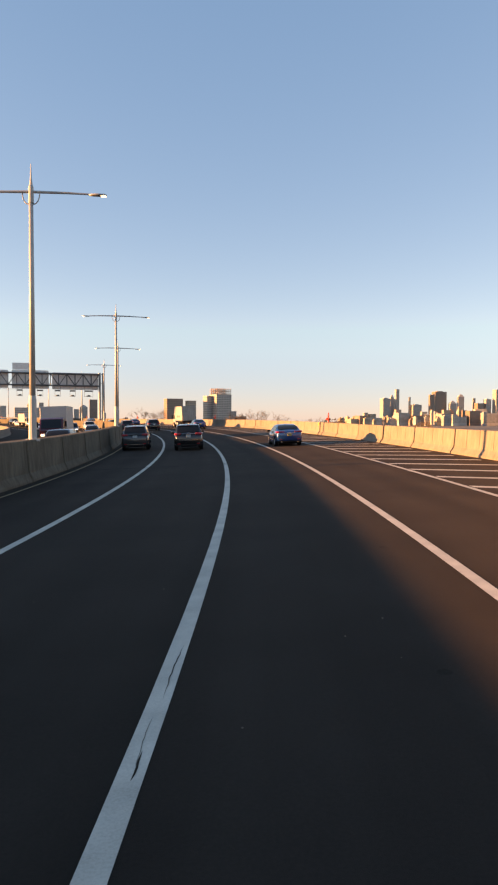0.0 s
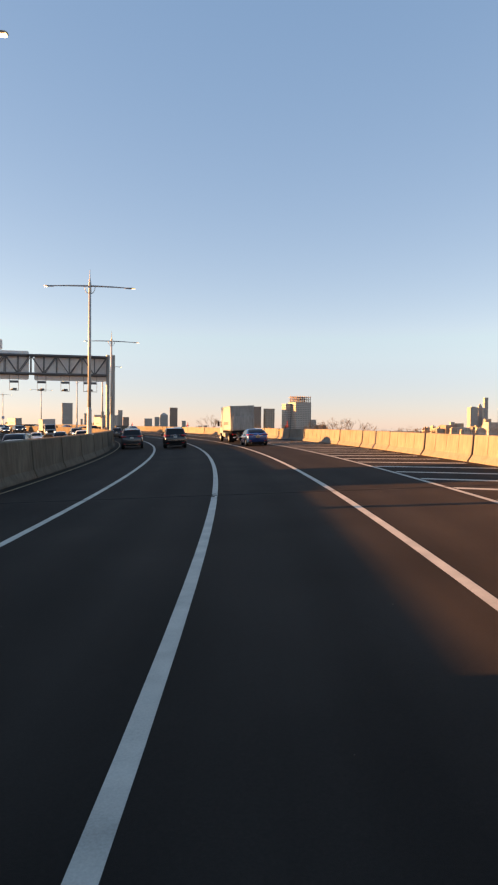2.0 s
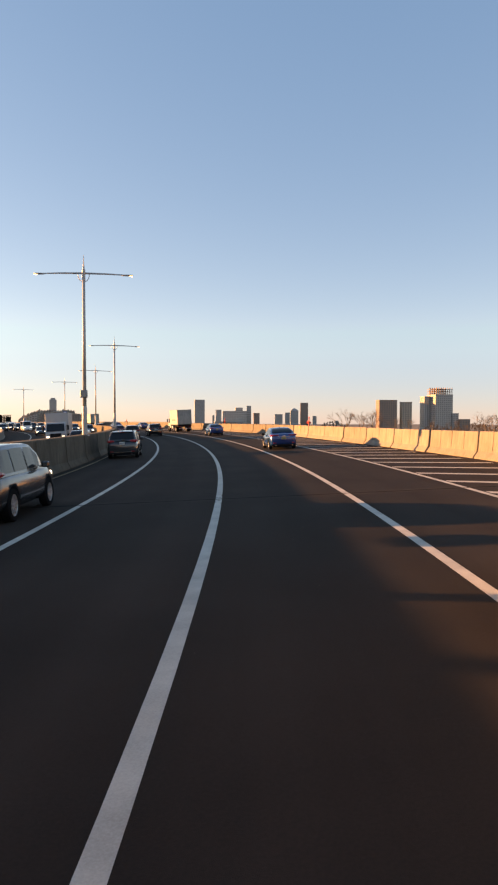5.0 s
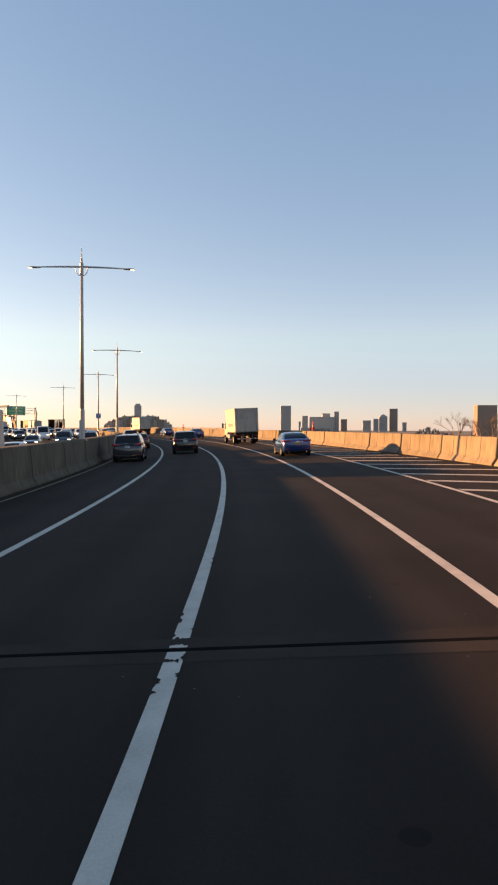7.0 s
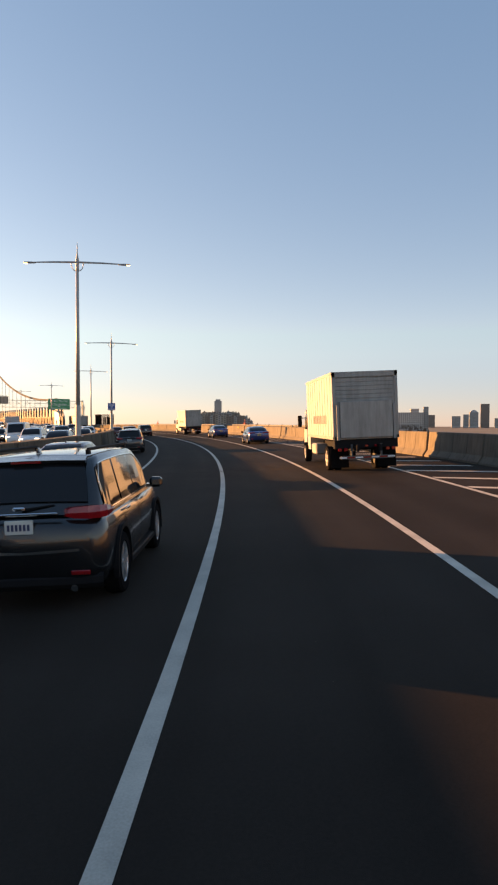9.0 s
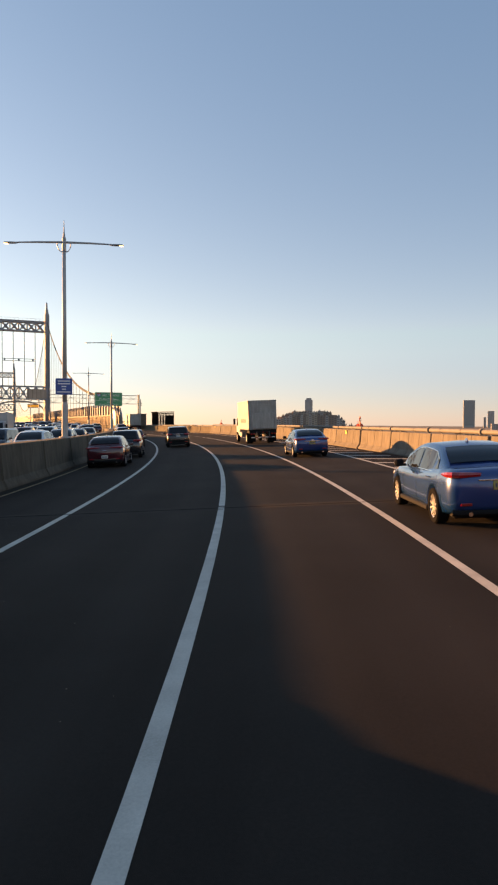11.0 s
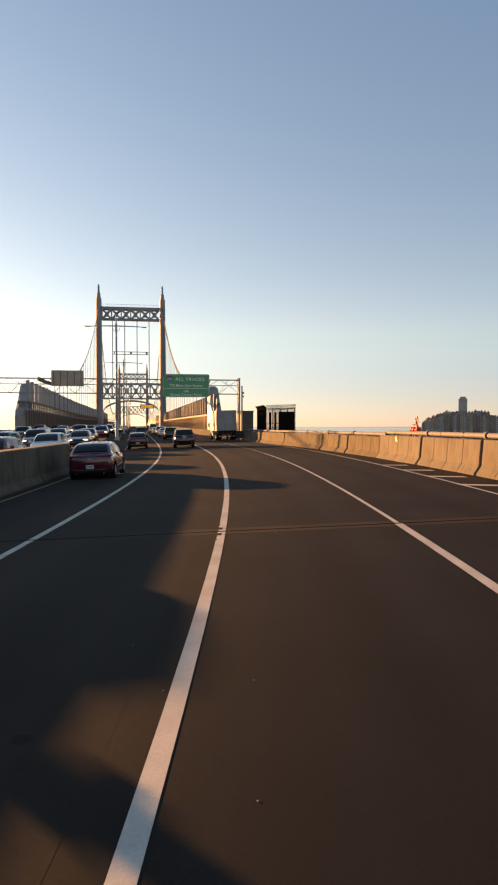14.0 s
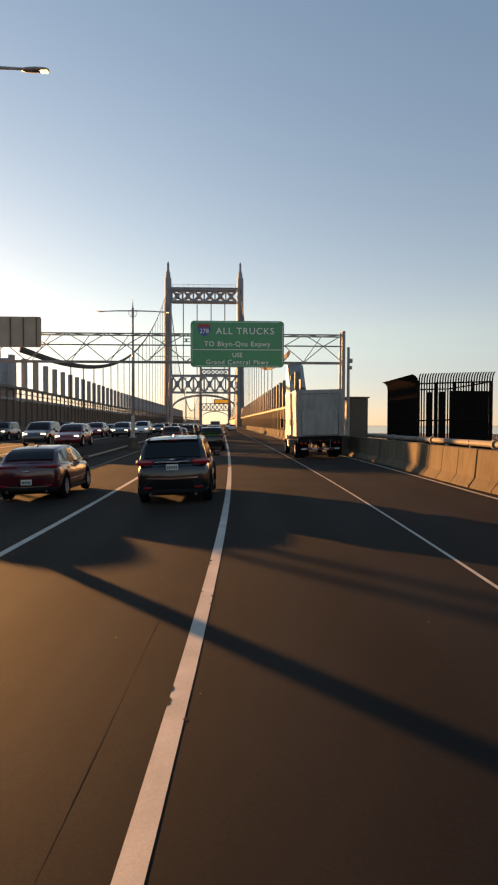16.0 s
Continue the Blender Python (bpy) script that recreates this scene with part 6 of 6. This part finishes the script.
for s in (113.0, 226.0, 303.0):
    copy_thing(tr, on_road(s + 3.2, 4.55))
box_truck("box_truck", on_road(66 + 6, -14.9, 0, 180), "dark red cab truck with a pale cargo box, oncoming", M["paint_maroon"], 7.5, 3.7, 2.5, False)
box_truck("box_truck", on_road(190 + 5.4, -15.0, 0, 180), "white tractor truck oncoming beside the median", M["box_white"], 8.0, 3.6, 2.5, False)
box_truck("box_truck", on_road(335, -21.9, 0, 180), "white box truck standing in the oncoming queue", M["box_white"], 7.0, 3.6, 2.5, False)


# ---- beside the deck ----
# conduit carried on brackets behind the right barrier
pipe = thing("conduit_pipe", Matrix(), "pale steel conduit on brackets behind the barrier", "pipe")
for s0 in range(248, 394, 6):
    bm = bmesh.new()
    a, b = at(s0 + 0.05, right_edge(s0) + 0.9, 1.27 if s0 < 345 else 1.17), at(s0 + 5.95, right_edge(s0 + 6) + 0.9, 1.27 if s0 < 345 else 1.17)
    cyl(bm, a, b, 0.095, 0.095, 10)
    cyl(bm, a, a + (b - a).normalized() * 0.16, 0.14, 0.14, 10)
    pl = part("pipe_length", bm, M["pipe"], pipe, smooth=False)
    for u in (0.35, 0.75):
        c = a + (b - a) * u
        d = (b - a).normalized()
        bm = bmesh.new()
        cyl(bm, c - d * 0.025, c + d * 0.025, 0.11, 0.11, 10)
        cyl(bm, c, c + Vector((0, 0, -1.3)), 0.03, 0.03, 6)
        part("clamp", bm, M["dark_steel"], pl)


def spiked_cage(name, s0, s1, n0, n1, top, label):
    """Black palisade enclosure with outward curled tips and solid panels."""
    ob = thing(name, Matrix(), label, "fence")
    me = None
    def bar(p, ang):
        nonlocal me
        if me is None:
            bm = bmesh.new()
            pts = [(0, -1.6), (0, top - 0.35), (0.05, top - 0.15), (0.16, top - 0.02), (0.3, top + 0.05)]
            sweep(bm, [[(x - 0.008, -0.032, z), (x - 0.008, 0.032, z), (x + 0.010, 0.032, z), (x + 0.010, -0.032, z)] for x, z in pts])
            b = part("picket", bm, M["black_fence"], ob)
            me = b.data
        else:
            b = new("picket", me)
            b.parent = ob
        b.matrix_basis = Matrix.Translation(p) @ Matrix.Rotation(ang, 4, "Z")
    th = float(np.interp(s0, SG, TH))
    k = int((n1 - n0) / 0.122)
    for i in range(k + 1):
        bar(at(s0, n0 + (n1 - n0) * i / k), th - math.pi / 2)
    k = int((s1 - s0) / 0.10)
    for i in range(1, k + 1):
        bar(at(s0 + (s1 - s0) * i / k, n0), th + math.pi)
    for z in (0.4, 1.9, top - 0.4):
        bm = bmesh.new()
        for a, b in ((at(s0, n0, z), at(s0, n1, z)), (at(s0, n0, z), at(s1, n0, z)), (at(s1, n0, z), at(s1, n1, z)), (at(s0, n1, z), at(s1, n1, z))):
            cyl(bm, a, b, 0.035, 0.035, 6)
        part("rail", bm, M["black_fence"], ob)
    for i in range(5):
        bm = bmesh.new()
        p = at(s0 + 0.1, n0 + (n1 - n0) * i / 4, (top - 2.1) / 2)
        box(bm, 0, 0, 0, 0.10, 0.10, top + 1.4, 0.01, Matrix.Translation(p) @ Matrix.Rotation(th, 4, "Z"))
        part("post", bm, M["black_fence"], ob)
    for a, b in ((0.12, 0.20), (0.29, 0.37), (0.44, 0.98)):
        bm = bmesh.new()
        p = at(s0 + 0.25, n0 + (n1 - n0) * (a + b) / 2, (top - 2.6) / 2)
        box(bm, 0, 0, 0, (n1 - n0) * (b - a), 0.04, top + 1.0, 0, Matrix.Translation(p) @ Matrix.Rotation(th, 4, "Z"))
        part("sheet_panel", bm, M["black_fence"], ob)
    bm = bmesh.new()
    p = at((s0 + s1) / 2, n0 + 0.06, (top - 1.75) / 2)
    box(bm, 0, 0, 0, 0.03, s1 - s0 - 0.1, top + 1.25, 0, Matrix.Translation(p) @ Matrix.Rotation(th, 4, "Z"))
    part("sheet_panel", bm, M["black_fence"], ob)
    return ob


spiked_cage("spiked_fence", 392.4, 398.5, 8.15, 11.65, 4.05, "tall black spiked steel fence round the walkway stair")
hut = thing("control_hut", on_road(422.0, 9.55, 0, 0, False), "plain dark steel clad hut behind the barrier", "hut")
bm = bmesh.new()
box(bm, 0, 0, 0.5, 1.7, 16.0, 6.7, 0.03)
part("wall", bm, M["hut"], hut)
bm = bmesh.new()
box(bm, 0, 0, 3.92, 1.9, 16.3, 0.12, 0.02)
part("roof", bm, M["hut"], hut)
for i in range(6):
    bm = bmesh.new()
    box(bm, -0.8 + 0.32 * i, -8.02, 0.5, 0.05, 0.04, 6.5)
    part("wall_rib", bm, M["hut"], hut)

# housings where the cables meet the deck
for n in (AX + HALF + 1.0, AX - HALF - 2.4):
    hs = thing("cable_housing", on_road(436.0, n, 0, 0, False), "sloped pale metal housing over the end of a cable", "cable housing", "cable housings")
    bm = bmesh.new()
    rows = [[(-0.9, y, -1.0), (-0.9, y, z - 0.4), (-0.5, y, z), (0.5, y, z), (0.9, y, z - 0.4), (0.9, y, -1.0)] for y, z in ((-3.2, 3.4), (-2.6, 4.6), (0.2, 6.6), (2.6, 9.0), (4.2, 9.2))]
    sweep(bm, rows)
    part("shell", bm, M["box_grey"], hs)
    bm = bmesh.new()
    box(bm, 0, -2.0, 5.6, 1.2, 0.5, 0.5, 0.05)
    part("hatch", bm, M["dark_steel"], hs)


# red fire standpipes behind the right barrier
def standpipe(name, m):
    ob = thing(name, m, "red fire standpipe with valves behind the barrier", "standpipe", "standpipes behind the barrier")
    bm = bmesh.new()
    cyl(bm, (0, 0, -1.75), (0, 0, 1.42), 0.07, 0.07, 10)
    cyl(bm, (0, -0.42, 1.42), (0, 0.42, 1.42), 0.09, 0.09, 10)
    for y in (-0.42, -0.1, 0.1, 0.42):
        cyl(bm, (0, y - 0.02, 1.42), (0, y + 0.02, 1.42), 0.13, 0.13, 12)
    part("manifold", bm, M["red_paint"], ob)
    for y, h in ((-0.22, 1.78), (0.16, 1.66)):
        bm = bmesh.new()
        cyl(bm, (0, y, 1.42), (0, y, h - 0.12), 0.075, 0.05, 8)
        cyl(bm, (0, y, h - 0.12), (0, y, h), 0.02, 0.02, 6)
        part("valve", bm, M["red_paint"], ob)
        bm = bmesh.new()
        ring = [(0.12 * math.cos(a), y + 0.12 * math.sin(a), h) for a in [2 * math.pi * i / 12 for i in range(12)]]
        for p, q in zip(ring, ring[1:] + ring[:1]):
            cyl(bm, p, q, 0.014, 0.014, 5)
        for p in ring[::4]:
            cyl(bm, (0, y, h), p, 0.010, 0.010, 5)
        part("hand_wheel", bm, M["red_paint"], ob)
    bm = bmesh.new()
    goose = [(0.0, -0.05, 1.5), (0.0, -0.05, 1.88), (0.0, -0.10, 2.0), (0.0, -0.2, 2.03), (0.0, -0.28, 1.97), (0.0, -0.3, 1.86)]
    for p, q in zip(goose, goose[1:]):
        cyl(bm, p, q, 0.035, 0.035, 7)
    part("gooseneck", bm, M["red_paint"], ob)
    bm = bmesh.new()
    hose = [(0.0, 0.42, 1.42), (0.0, 0.55, 1.44), (0.0, 0.72, 1.40), (0.0, 0.82, 1.28), (0.0, 0.86, 1.1)]
    for p, q in zip(hose, hose[1:]):
        cyl(bm, p, q, 0.06, 0.06, 8)
    part("hose", bm, M["rubber"], ob)
    bm = bmesh.new()
    box(bm, -0.955, 0.05, 1.0, 0.012, 0.3, 0.24)
    part("tag", bm, M["yellow_tag"], ob, "small yellow plate on the barrier face")
    return ob


rl = standpipe("standpipe", on_road(62.8, right_edge(62.8) + 1.16, 0, 0))
for s_ in (122.0, 181.5, 222.0, 291.5, 346.4):
    copy_thing(rl, on_road(s_, right_edge(s_) + 1.16, 0, 0))
# ledge that carries them
bm = bmesh.new()
rail(bm, -60, 425, 5, [(6.5, -1.75), (6.5, -2.1), (15.5, -2.1), (15.5, -1.75)])
tagged(part("side_ledge", bm, M["header"]), "narrow concrete service ledge beside the deck", "ledge", kind="structure")
